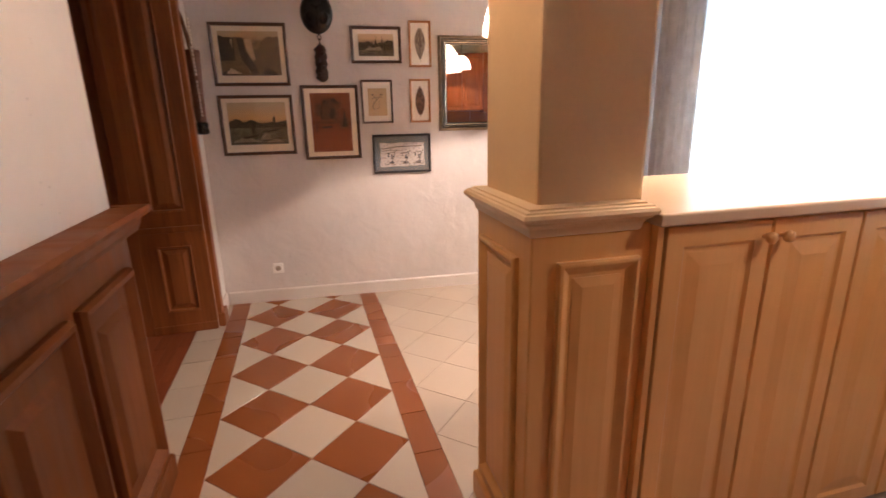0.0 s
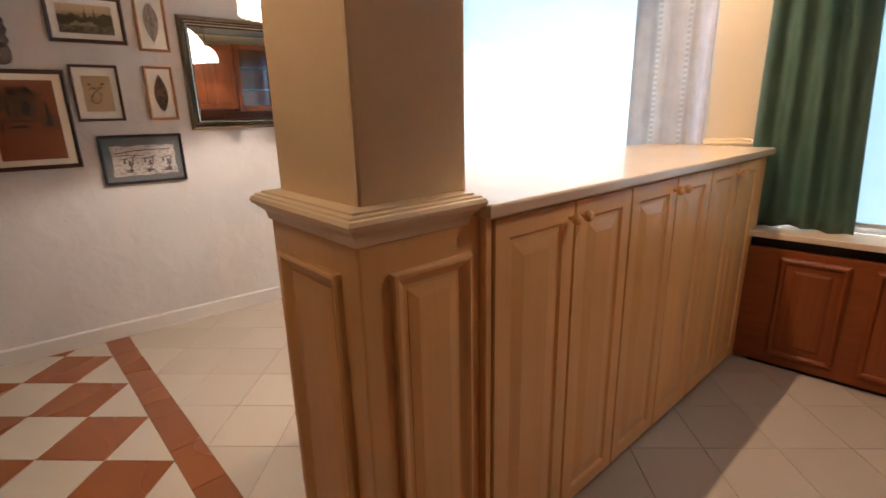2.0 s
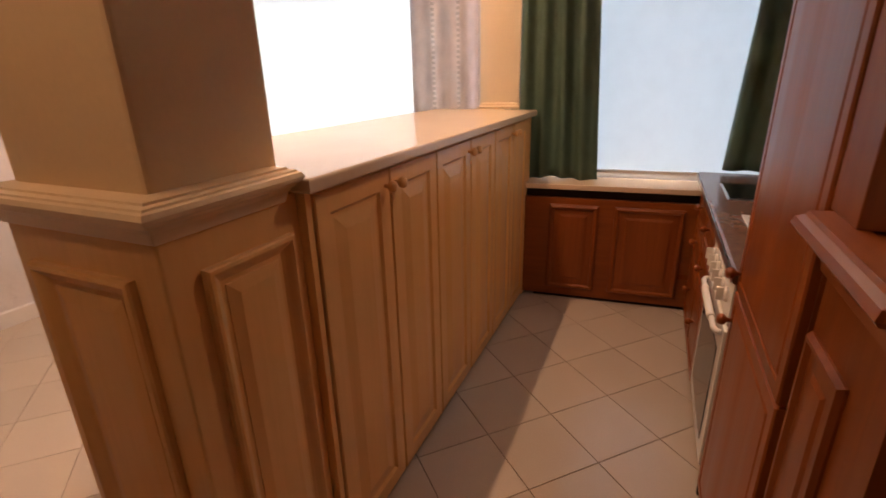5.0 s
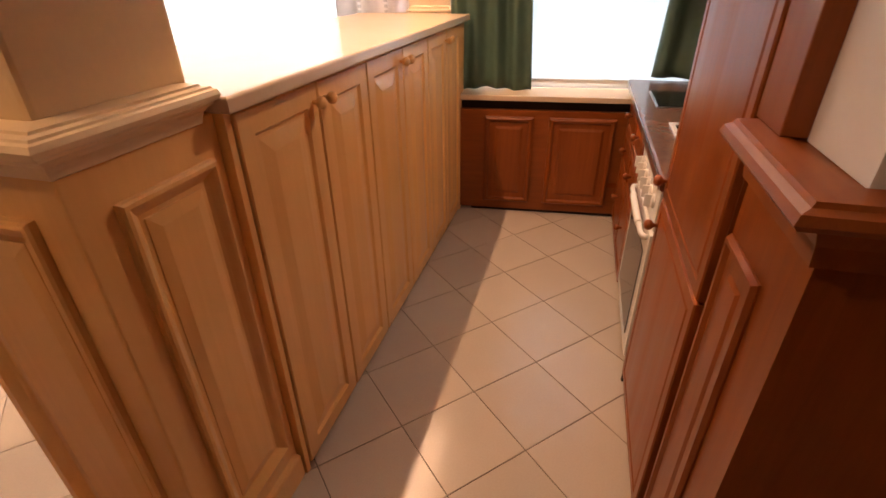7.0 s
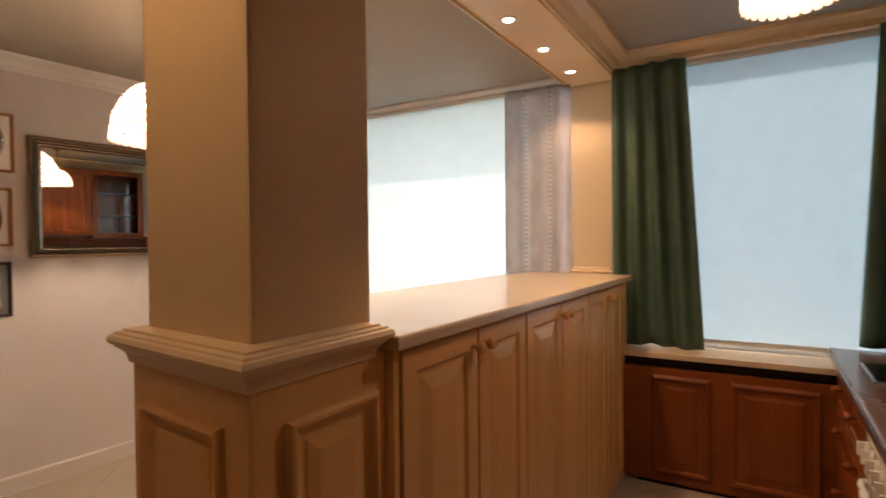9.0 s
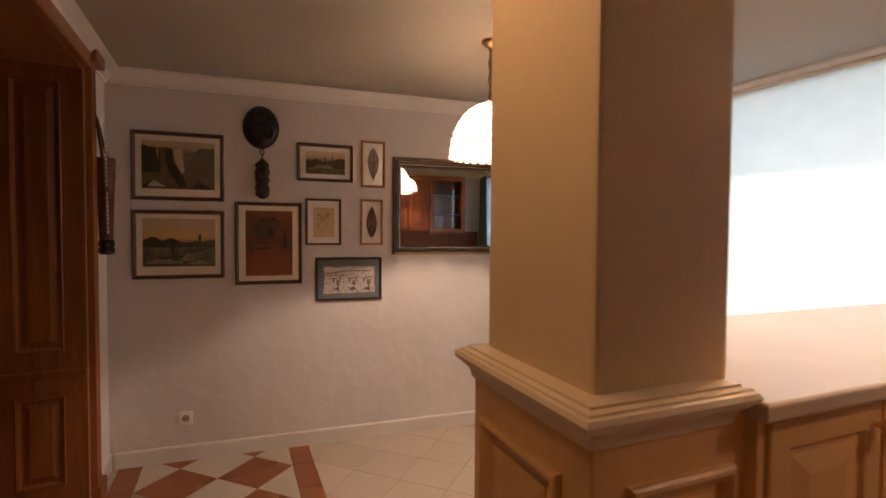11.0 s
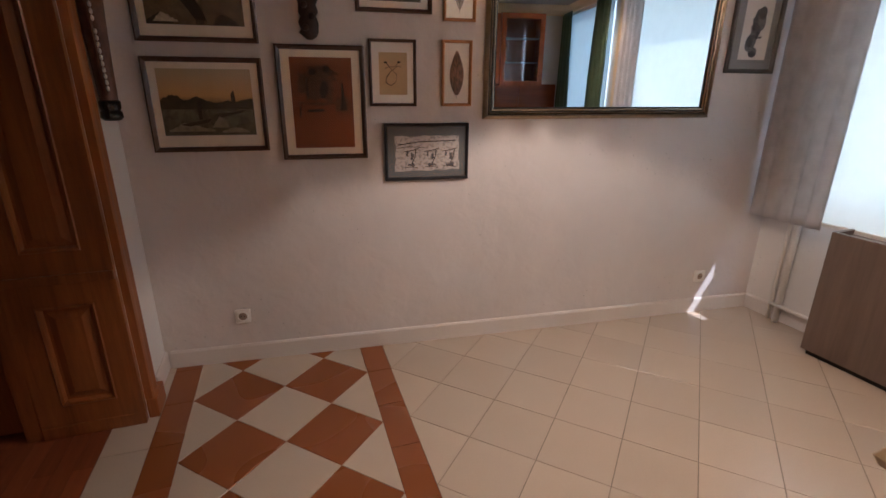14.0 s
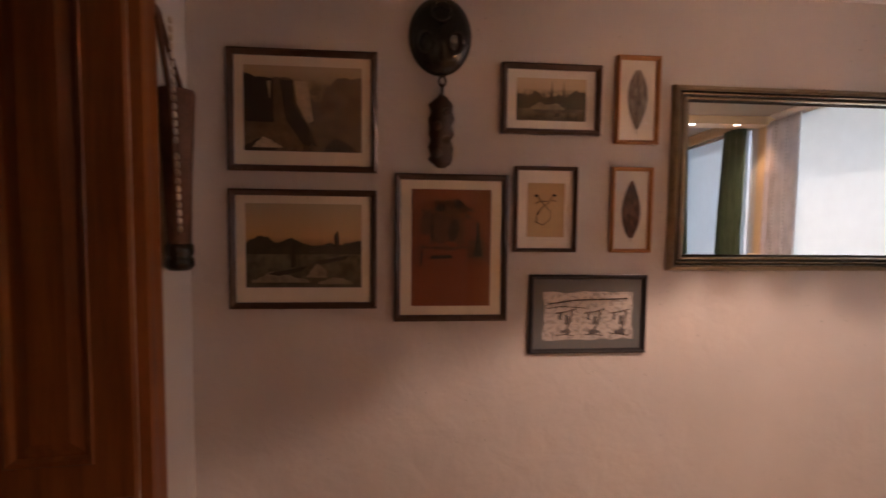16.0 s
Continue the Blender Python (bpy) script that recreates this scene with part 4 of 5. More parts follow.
def scale_edges(r, h, rows=9):
    """Thin came lines along the rounded foot of every shell scale."""
    bm = bmesh.new()
    for j in range(rows):
        f = (j + 0.25) / rows
        ang = f * math.pi / 2 * 0.97
        n = max(6, int(26 * math.cos(ang * 0.94) + 3))
        span = 1.55 / rows
        for i in range(n):
            a, half = 2 * math.pi * (i + 0.5 * (j % 2)) / n, math.pi / n * 1.10
            row = []
            for u, v in ((-1, 0.55), (-1, 0.35), (-0.86, 0.12), (-0.5, -0.06), (0, -0.13), (0.5, -0.06), (0.86, 0.12), (1, 0.35), (1, 0.55)):
                pair = []
                for dv in (0.0, 0.12):
                    g = max(-0.06, min((f + (v + dv - 0.3) * span) * math.pi / 2 * 0.97, math.pi / 2 * 0.99))
                    rad, z = r * math.cos(g) * (1.0 + 0.02 * (1 - v)) + 0.0035, h * math.sin(g)
                    w = u * half * (1 - dv * 0.6)
                    pair.append(bm.verts.new((rad * math.cos(a + w), rad * math.sin(a + w), z)))
                row.append(pair)
            for p, q in zip(row, row[1:]):
                bm.faces.new((p[0], q[0], q[1], p[1]))
    return bm


def pendant(m, drop, label, r=0.198, h=0.262):
    p = thing("pendant_lamp", m, label, "lamp", "pendant lamps")
    for bm in shade_scales(r, h):
        part("shell_scale", bm, SHELL, p)
    part("came", scale_edges(r, h), CAME, p, "thin metal lines between the scales")
    part("crown_cap", lathe(bmesh.new(), [(0.004, h - 0.005), (0.03, h - 0.003), (0.026, h + 0.007), (0.012, h + 0.013), (0.008, h + 0.04), (0.003, h + 0.045)], seg=16), BRASS, p)
    top = h + 0.045
    links = int((drop - top) / 0.042)
    bm = bmesh.new()
    for k in range(links):
        z = top + 0.042 * (k + 0.5)
        c, s = (1, 0) if k % 2 else (0, 1)
        ring = [(0.010 * math.cos(t) * c, 0.010 * math.cos(t) * s, z + 0.024 * math.sin(t)) for t in (2 * math.pi * q / 10 for q in range(11))]
        tube(bm, ring, 0.0028, 5)
    tube(bm, [(0.004, 0, top), (0.006, 0.003, (top + drop) / 2), (0, 0, drop)], 0.003, 5)
    part("chain", bm, BRASS, p, "brass link chain with cord")
    part("ceiling_rose", lathe(bmesh.new(), [(0.045, drop), (0.043, drop - 0.012), (0.02, drop - 0.03), (0.006, drop - 0.035)], seg=18), BRASS, p)
    part("bulb", lathe(bmesh.new(), [(0.010, h - 0.03), (0.012, h - 0.06), (0.026, h - 0.095), (0.028, h - 0.115), (0.020, h - 0.135), (0.003, h - 0.145)], seg=16), LAMP_BULB, p, "glowing frosted bulb").visible_shadow = False
    return p


LAMP_BULB = plain("lit_lamp_bulb", (1.0, 0.80, 0.58), 0.4, vary=0.0, bump=0.0, emit=12.0)
pendant(at(*DINING_LAMP), DH - DINING_LAMP[2], "lit dome pendant lamp of white shell scales on a brass chain")
pendant(at(*KITCHEN_LAMP), H - KITCHEN_LAMP[2], "small lit dome pendant lamp of white shell scales over the kitchen", 0.13, 0.18)


# ---- pictures and mirror on the gallery wall ----
def print_mat(name, stops, scale=14.0, stain=0.5, ink=(0.05, 0.04, 0.03), cut=(0.45, 0.6), low=0.0, high=1.0):
    """A faded print: tones from foot to head with dark clumps between two heights."""
    m, nt, b = nodes_of(name)
    v = coords(nt, kind="Generated")
    sep = nt.nodes.new("ShaderNodeSeparateXYZ")
    nt.links.new(v, sep.inputs[0])
    base = ramp(nt, sep.outputs[2], stops)
    n = noise_tex(nt, coords(nt, kind="Generated", scale=(1.6, 1, 1)), scale * 0.4, 8, 0.65, 0.4)
    clump = ramp(nt, n, [(cut[0], (0, 0, 0)), (cut[1], (1, 1, 1))])
    band = ramp(nt, sep.outputs[2], [(max(0, low - 0.06), (0, 0, 0)), (low + 0.01, (1, 1, 1)), (high, (1, 1, 1)), (min(1, high + 0.14), (0, 0, 0))])
    fac = mixed(nt, 1.0, clump, band, "MULTIPLY")
    fac = mixed(nt, 1.0, fac, (stain, stain, stain), "MULTIPLY")
    col = mixed(nt, fac, base, ink)
    nt.links.new(col, b.inputs["Base Color"])
    b.inputs["Roughness"].default_value = 0.7
    return m


P_FALLS = print_mat("sepia_waterfall_print", [(0, (0.139, 0.096, 0.056)), (0.45, (0.310, 0.217, 0.124)), (0.8, (0.465, 0.341, 0.194)), (1, (0.558, 0.419, 0.256))], 9, 0.6, (0.03, 0.022, 0.015), (0.42, 0.56), 0.0, 0.75)
P_RIVER = print_mat("dusk_river_print", [(0, (0.124, 0.109, 0.070)), (0.4, (0.202, 0.171, 0.101)), (0.47, (0.465, 0.264, 0.109)), (0.62, (0.651, 0.403, 0.171)), (1, (0.512, 0.419, 0.264))], 12, 0.7, (0.045, 0.038, 0.022), (0.40, 0.58), 0.02, 0.46)
P_STILL = print_mat("rust_still_life_print", [(0.0, (0.27, 0.075, 0.022)), (0.5, (0.22, 0.06, 0.02)), (1.0, (0.28, 0.09, 0.03))], 7, 0.30, (0.03, 0.02, 0.015), (0.45, 0.6), 0.38, 0.85)
P_TOWN = print_mat("sepia_harbour_print", [(0, (0.139, 0.109, 0.070)), (0.4, (0.279, 0.217, 0.132)), (0.75, (0.589, 0.449, 0.279)), (1, (0.682, 0.527, 0.341))], 18, 0.8, (0.05, 0.038, 0.025), (0.40, 0.55), 0.05, 0.62)
P_LEAF = print_mat("dark_leaf_print", [(0.0, (0.22, 0.115, 0.075)), (1.0, (0.30, 0.165, 0.11))], 16, 0.92, (0.03, 0.02, 0.015), (0.40, 0.55), 0.0, 0.9)
P_LEAF2 = print_mat("grey_leaf_print", [(0.0, (0.32, 0.27, 0.22)), (1.0, (0.44, 0.38, 0.31))], 14, 0.75, (0.10, 0.05, 0.045), (0.40, 0.6), 0.0, 0.9)
P_RELIEF = print_mat("white_relief_rubbing", [(0.0, (0.48, 0.43, 0.40)), (1.0, (0.58, 0.53, 0.49))], 30, 0.5, (0.10, 0.09, 0.085), (0.50, 0.56), 0.0, 0.95)
P_INKS = print_mat("ink_blot_print", [(0.0, (0.06, 0.055, 0.06)), (1.0, (0.15, 0.14, 0.15))], 16, 0.5, (0.02, 0.02, 0.02), (0.4, 0.6), 0.0, 1.0)


def jagged(x0, x1, z0, z1, amp, n, seed):
    rnd = random.Random(seed)
    pts = []
    for a, b in (((x0, z0), (x1, z0)), ((x1, z0), (x1, z1)), ((x1, z1), (x0, z1)), ((x0, z1), (x0, z0))):
        for k in range(n):
            f = k / n
            pts.append((a[0] + (b[0] - a[0]) * f + rnd.uniform(-amp, amp), a[1] + (b[1] - a[1]) * f + rnd.uniform(-amp, amp)))
    return pts


def leaf(cx, z0, z1, w, tip_up=True, n=14):
    left, right = [], []
    for k in range(n + 1):
        f = k / n
        g = f if tip_up else 1 - f
        half = w * math.sin(math.pi * min(1, g * 0.92 + 0.05)) ** 0.85 * (1.0 - 0.28 * g)
        z = z0 + (z1 - z0) * f
        left.append((cx - half, z))
        right.append((cx + half, z))
    return left + right[::-1]


def picture(name, x0, x1, z0, z1, fw, frame_mat, mount_mat, art, label, depth=0.02, tilt=0.0, flat=False):
    """A framed picture on the gallery wall; art(parent, w, h) adds the print."""
    w, h = x1 - x0, z1 - z0
    p = thing(name, at(x0, 3.879, z0) @ pose(0, 0, 0, 0, tilt, 0), label, "picture", "pictures on the wall")
    prof = [(0, 0), (0, depth), (fw * 0.35, depth + 0.004), (fw * 0.8, depth - 0.002), (fw, depth - 0.007), (fw, 0)]
    part("frame", frame_ring(bmesh.new(), 0, w, 0, h, prof), frame_mat, p)
    part("mount", boxed(fw, w - fw, -0.007, -0.001, fw, h - fw), mount_mat, p)
    art(p, w, h)
    pane = part("glazing", flat_poly(bmesh.new(), [(fw, fw), (w - fw, fw), (w - fw, h - fw), (fw, h - fw)], -0.0118), PICTURE_GLASS, p)
    pane.visible_shadow = False
    return p


def picture_glass():
    m, nt, b = nodes_of("picture_glass")
    tp, gl, ms = nt.nodes.new("ShaderNodeBsdfTransparent"), nt.nodes.new("ShaderNodeBsdfGlossy"), nt.nodes.new("ShaderNodeMixShader")
    lw, pw, sc = nt.nodes.new("ShaderNodeLayerWeight"), nt.nodes.new("ShaderNodeMath"), nt.nodes.new("ShaderNodeMath")
    lw.inputs[0].default_value = 0.5
    pw.operation, sc.operation = "POWER", "MULTIPLY_ADD"
    pw.inputs[1].default_value = 5.0
    sc.inputs[1].default_value, sc.inputs[2].default_value = 0.9, 0.045
    nt.links.new(lw.outputs["Facing"], pw.inputs[0])
    nt.links.new(pw.outputs[0], sc.inputs[0])
    gl.inputs["Roughness"].default_value = 0.03
    nt.links.new(sc.outputs[0], ms.inputs[0])
    nt.links.new(tp.outputs[0], ms.inputs[1])
    nt.links.new(gl.outputs[0], ms.inputs[2])
    nt.links.new(ms.outputs[0], nt.nodes["Material Output"].inputs[0])
    return m


PICTURE_GLASS = picture_glass()
FR = -0.0085


def sheet(p, mat, x0, x1, z0, z1, name="print", label=""):
    return part(name, boxed(x0, x1, FR, -0.0072, z0, z1), mat, p, label)


def shape(p, mat, outlines, name="print_figure", y=-0.0095):
    for o in outlines:
        part(name, flat_poly(bmesh.new(), o, y), mat, p)


def oval(cx, cz, rx, rz, n=14, skew=0.0):
    return [(cx + rx * math.cos(2 * math.pi * k / n) + skew * math.sin(2 * math.pi * k / n), cz + rz * math.sin(2 * math.pi * k / n)) for k in range(n)]


def tone(name, colour):
    return plain(name, colour, 0.75, vary=0.35, scale=26, fine=130, bump=0.0)


PALE_SPRAY, CLIFF_DARK = tone("pale_spray", (0.56, 0.43, 0.27)), tone("dark_cliff_ink", (0.045, 0.030, 0.018))
CLIFF_MID, TREE_INK = tone("brown_cliff_wash", (0.17, 0.11, 0.058)), tone("olive_tree_ink", (0.060, 0.048, 0.026))
WATER_GLINT, HULL_INK = tone("grey_water_glint", (0.27, 0.225, 0.15)), tone("dark_hull_ink", (0.050, 0.036, 0.022))


def ridge(x0, x1, base, tops, seed, n=5, rough=0.004):
    """An outline with a ragged upper edge through the given heights."""
    rnd = random.Random(seed)
    pts, cells = [(x0, base), (x1, base)], len(tops) - 1
    for k in range(cells * n, -1, -1):
        f = k / n
        i = min(cells - 1, int(f))
        z = tops[i] + (tops[i + 1] - tops[i]) * (f - i)
        pts.append((x0 + (x1 - x0) * k / (cells * n), z + rnd.uniform(-rough, rough)))
    return pts


def art_falls(p, w, h):
    x0, x1, z0, z1 = 0.055, w - 0.055, 0.07, h - 0.055
    d = z1 - z0
    sheet(p, P_FALLS, x0, x1, z0, z1)
    shape(p, CLIFF_MID, [ridge(x0, x0 + 0.20, z0 + 0.002, [z0 + d * 0.86, z0 + d * 0.84, z0 + d * 0.88, z0 + d * 0.80], 3)], "print_cliff", -0.0092)
    shape(p, CLIFF_MID, [ridge(x0 + 0.235, x1, z0 + 0.002, [z0 + d * 0.3, z0 + d * 0.75, z0 + d * 0.88, z0 + d * 0.87, z0 + d * 0.90], 4)], "print_cliff", -0.0092)
    shape(p, CLIFF_DARK, [ridge(x0, x0 + 0.10, z0 + d * 0.34, [z0 + d * 0.90, z0 + d * 0.86, z0 + d * 0.84], 5), [(x0 + 0.12, z0 + d * 0.84), (x0 + 0.165, z0 + d * 0.83), (x0 + 0.17, z0 + d * 0.55), (x0 + 0.215, z0 + d * 0.32), (x0 + 0.25, z0 + d * 0.06), (x0 + 0.20, z0 + d * 0.08), (x0 + 0.14, z0 + d * 0.38)], ridge(x0, x0 + 0.11, z0 + 0.002, [z0 + d * 0.05, z0 + d * 0.16, z0 + d * 0.03], 6), ridge(x1 - 0.13, x1 - 0.02, z0 + 0.002, [z0 + d * 0.04, z0 + d * 0.18, z0 + d * 0.12, z0 + d * 0.03], 7)], "print_cliff", -0.0095)
    shape(p, PALE_SPRAY, [[(x0 + 0.17, z0 + d * 0.83), (x0 + 0.215, z0 + d * 0.82), (x0 + 0.225, z0 + d * 0.6), (x0 + 0.235, z0 + d * 0.36), (x0 + 0.215, z0 + d * 0.34), (x0 + 0.18, z0 + d * 0.56)], [(x0 + 0.078, z0 + d * 0.82), (x0 + 0.092, z0 + d * 0.82), (x0 + 0.088, z0 + d * 0.6)], ridge(x0 + 0.03, x0 + 0.13, z0 + d * 0.04, [z0 + d * 0.06, z0 + d * 0.17, z0 + d * 0.12, z0 + d * 0.05], 8)], "print_spray", -0.0098)


def art_river(p, w, h):
    x0, x1, z0, z1 = 0.055, w - 0.055, 0.075, h - 0.05
    d = z1 - z0
    sheet(p, P_RIVER, x0, x1, z0, z1)
    shape(p, TREE_INK, [ridge(x0, x1, z0 + d * 0.40, [z0 + d * 0.54, z0 + d * 0.60, z0 + d * 0.62, z0 + d * 0.53, z0 + d * 0.57, z0 + d * 0.58, z0 + d * 0.52, z0 + d * 0.51, z0 + d * 0.52, z0 + d * 0.53, z0 + d * 0.52, z0 + d * 0.55, z0 + d * 0.56], 11, rough=0.005)], "print_trees", -0.0092)
    shape(p, WATER_GLINT, [ridge(x0 + 0.02, x0 + 0.22, z0 + d * 0.06, [z0 + d * 0.08, z0 + d * 0.19, z0 + d * 0.15, z0 + d * 0.08], 12), ridge(x0 + 0.21, x0 + 0.28, z0 + d * 0.12, [z0 + d * 0.14, z0 + d * 0.30, z0 + d * 0.2], 13), ridge(x0 + 0.25, x1 - 0.03, z0 + d * 0.04, [z0 + d * 0.06, z0 + d * 0.13, z0 + d * 0.06], 14)], "print_water", -0.0094)
    outs = []
    for cx, z in ((x0 + 0.163, z0 + d * 0.24), (x0 + 0.315, z0 + d * 0.38)):
        outs.append([(cx - 0.008, z), (cx + 0.008, z), (cx + 0.009, z + 0.06), (cx + 0.004, z + 0.092), (cx - 0.010, z + 0.072)])
        outs.append([(cx - 0.09, z - 0.022), (cx + 0.05, z + 0.006), (cx + 0.03, z - 0.012), (cx - 0.05, z - 0.03)])
    shape(p, HULL_INK, outs, y=-0.0098)


SMUDGE, SMUDGE_DARK = tone("grey_charcoal_smudge", (0.115, 0.050, 0.024)), tone("dense_charcoal_smudge", (0.040, 0.024, 0.017))


def art_still(p, w, h):
    """Charcoal still life: a lidded pot, a jar and a bottle on a shelf."""
    sheet(p, P_STILL, 0.062, w - 0.062, 0.055, h - 0.055)
    shape(p, SMUDGE, [jagged(0.135, 0.255, 0.285, 0.385, 0.010, 6, 31), jagged(0.150, 0.275, 0.385, 0.435, 0.014, 7, 32), jagged(0.098, 0.135, 0.315, 0.405, 0.008, 5, 33), jagged(0.095, 0.285, 0.262, 0.275, 0.005, 8, 34), jagged(0.265, 0.325, 0.225, 0.30, 0.006, 5, 35)], "print_smudge", -0.0093)
    shape(p, SMUDGE_DARK, [oval(0.214, 0.332, 0.020, 0.042, 14, 0.006), oval(0.232, 0.425, 0.016, 0.016, 10), oval(0.165, 0.412, 0.018, 0.014, 10), jagged(0.130, 0.140, 0.295, 0.39, 0.004, 6, 36)], "print_smudge", -0.0095)
    shape(p, INK, [[(0.125, 0.226), (0.215, 0.230), (0.205, 0.243), (0.135, 0.240)], [(0.285, 0.238), (0.322, 0.238), (0.314, 0.275), (0.306, 0.362), (0.298, 0.362), (0.294, 0.275)], [(0.092, 0.20), (0.099, 0.20), (0.103, 0.255), (0.094, 0.255)]], "print_figure", -0.0098)


def art_town(p, w, h):
    x0, x1, z0, z1 = 0.055, w - 0.055, 0.05, h - 0.05
    d = z1 - z0
    sheet(p, P_TOWN, x0, x1, z0, z1)
    shape(p, TREE_INK, [ridge(x0, x1, z0 + d * 0.28, [z0 + d * 0.64, z0 + d * 0.58, z0 + d * 0.70, z0 + d * 0.5, z0 + d * 0.62, z0 + d * 0.60, z0 + d * 0.72, z0 + d * 0.66], 21, rough=0.006)], "print_trees", -0.0092)
    for f in (0.50, 0.67):
        cx = x0 + (x1 - x0) * f
        shape(p, HULL_INK, [[(cx - 0.012, z0 + d * 0.4), (cx + 0.012, z0 + d * 0.4), (cx + 0.004, z0 + d * 0.66), (cx, z0 + d * 0.94), (cx - 0.003, z0 + d * 0.66)]], "print_mast", -0.0096)
    shape(p, WATER_GLINT, [ridge(x0 + 0.05, x1 - 0.08, z0 + d * 0.26, [z0 + d * 0.3, z0 + d * 0.42, z0 + d * 0.36, z0 + d * 0.44, z0 + d * 0.3], 22)], "print_quay", -0.0094)


def art_leaf(mat, up=True):
    def make(p, w, h):
        shape(p, mat, [leaf(w / 2, 0.055, h - 0.05, w * 0.27, up)], "leaf")
        shape(p, INK, [[(w / 2 - 0.001, 0.04), (w / 2 + 0.001, 0.04), (w / 2 + 0.001, h - 0.06), (w / 2 - 0.001, h - 0.06)]], "leaf_rib", -0.0098)
    return make


def art_dancer(p, w, h):
    sheet(p, PAPER_TAN, 0.05, w - 0.045, 0.055, h - 0.06, "print", "tan paper with a brush drawing")
    bm = bmesh.new()
    cx, cz = w / 2, h / 2
    y = -0.0098
    for path in ([(-0.04, 0.02), (-0.02, 0.03), (0.0, 0.015), (0.025, 0.035), (0.04, 0.03)], [(-0.035, -0.045), (-0.03, -0.015), (-0.005, 0.015), (0.02, -0.005), (0.015, -0.04), (-0.01, -0.058), (-0.035, -0.045)], [(-0.03, 0.045), (-0.015, 0.03), (0.01, 0.03), (0.03, 0.05)], [(-0.01, 0.01), (-0.03, -0.02)]):
        tube(bm, [(cx + a, y, cz + b) for a, b in path], 0.0016, 5)
    part("drawing_line", bm, INK, p)
    shape(p, INK, [oval(cx - 0.034, cz + 0.05, 0.009, 0.005, 8), oval(cx + 0.032, cz + 0.052, 0.010, 0.005, 8)], "drawing_blot")


def art_relief(p, w, h):
    shape(p, P_RELIEF, [jagged(0.055, w - 0.05, 0.05, h - 0.065, 0.005, 9, 7)], "rubbing")
    bm = bmesh.new()
    y = -0.0099
    tube(bm, [(0.07, y, 0.185), (0.18, y, 0.20), (w - 0.07, y, 0.205)], 0.0025, 5)
    tube(bm, [(0.065, y, 0.168), (0.12, y, 0.176), (0.21, y, 0.170)], 0.0016, 5)
    for k, cx in enumerate((0.135, 0.245, 0.345)):
        # plain worn blotches, a few slanted strokes between them
        tube(bm, [(cx - 0.035, y, 0.150), (cx + 0.01, y, 0.156), (cx + 0.045, y, 0.166)], 0.0022, 5)
        tube(bm, [(cx - 0.030, y, 0.066 + 0.003 * k), (cx + 0.005, y, 0.070), (cx + 0.040, y, 0.064)], 0.0018, 5)
        tube(bm, [(cx + 0.030, y, 0.158), (cx + 0.024, y, 0.12), (cx + 0.008, y, 0.085)], 0.0026, 5)
        shape(p, P_INKS, [jagged(cx - 0.022, cx - 0.012, 0.125, 0.150, 0.002, 4, 51 + k), jagged(cx + 0.002, cx + 0.018, 0.108, 0.140, 0.004, 4, 61 + k), jagged(cx - 0.012, cx + 0.026, 0.072, 0.088, 0.004, 5, 71 + k)], "rubbing_blotch", -0.0102)
    part("rubbing_line", bm, INK, p)


def art_inks(p, w, h):
    sheet(p, MAT_WHITE, 0.075, w - 0.07, 0.075, h - 0.08, "print", "white paper with dark ink blots")
    wash = tone("grey_ink_wash", (0.19, 0.18, 0.185))
    shape(p, wash, [oval(w * 0.43, 0.17, 0.036, 0.052, 16, 0.01), oval(w * 0.56, 0.29, 0.034, 0.060, 16, -0.008), oval(w * 0.50, 0.115, 0.030, 0.028, 14), jagged(w * 0.40, w * 0.55, 0.20, 0.30, 0.008, 6, 41)], "ink_wash", -0.0092)
    shape(p, P_INKS, [oval(w * 0.41, 0.17, 0.020, 0.030, 12), oval(w * 0.58, 0.325, 0.026, 0.034, 12), oval(w * 0.46, 0.285, 0.014, 0.060, 12, 0.006), oval(w * 0.53, 0.235, 0.018, 0.032, 12, -0.006), oval(w * 0.49, 0.108, 0.022, 0.016, 12), jagged(w * 0.38, w * 0.62, 0.192, 0.204, 0.006, 6, 42)], "ink_blot", -0.0096)


picture("framed_waterfall_print", -0.556, -0.044, 1.637, 2.054, 0.022, FRAME_BROWN, MAT_CREAM, art_falls, "sepia waterfall print with a cream mount in a dark brown frame")
picture("framed_river_print", -0.556, -0.044, 1.153, 1.575, 0.022, FRAME_BROWN, MAT_CREAM, art_river, "dusk river print with cream mount in a dark brown frame")
picture("framed_still_life", 0.018, 0.431, 1.105, 1.639, 0.022, FRAME_BROWN, MAT_CREAM, art_still, "rust-brown still life print with a cream mount in a brown frame")
picture("framed_harbour_print", 0.40, 0.768, 1.789, 2.04, 0.020, FRAME_BROWN, MAT_WHITE, art_town, "small sepia landscape print with a white mount in a brown frame")
picture("framed_grey_leaf", 0.825, 0.991, 1.762, 2.082, 0.015, FRAME_OAK, MAT_WHITE, art_leaf(P_LEAF2, False), "grey leaf on white paper in a honey oak frame")
picture("framed_brown_leaf", 0.82, 0.977, 1.36, 1.677, 0.014, FRAME_OAK, MAT_WHITE, art_leaf(P_LEAF), "dark brown leaf on white paper in a honey oak frame")
picture("framed_brush_drawing", 0.453, 0.688, 1.36, 1.673, 0.014, FRAME_BROWN, MAT_WHITE, art_dancer, "brush drawing on tan paper, white mount, narrow brown frame")
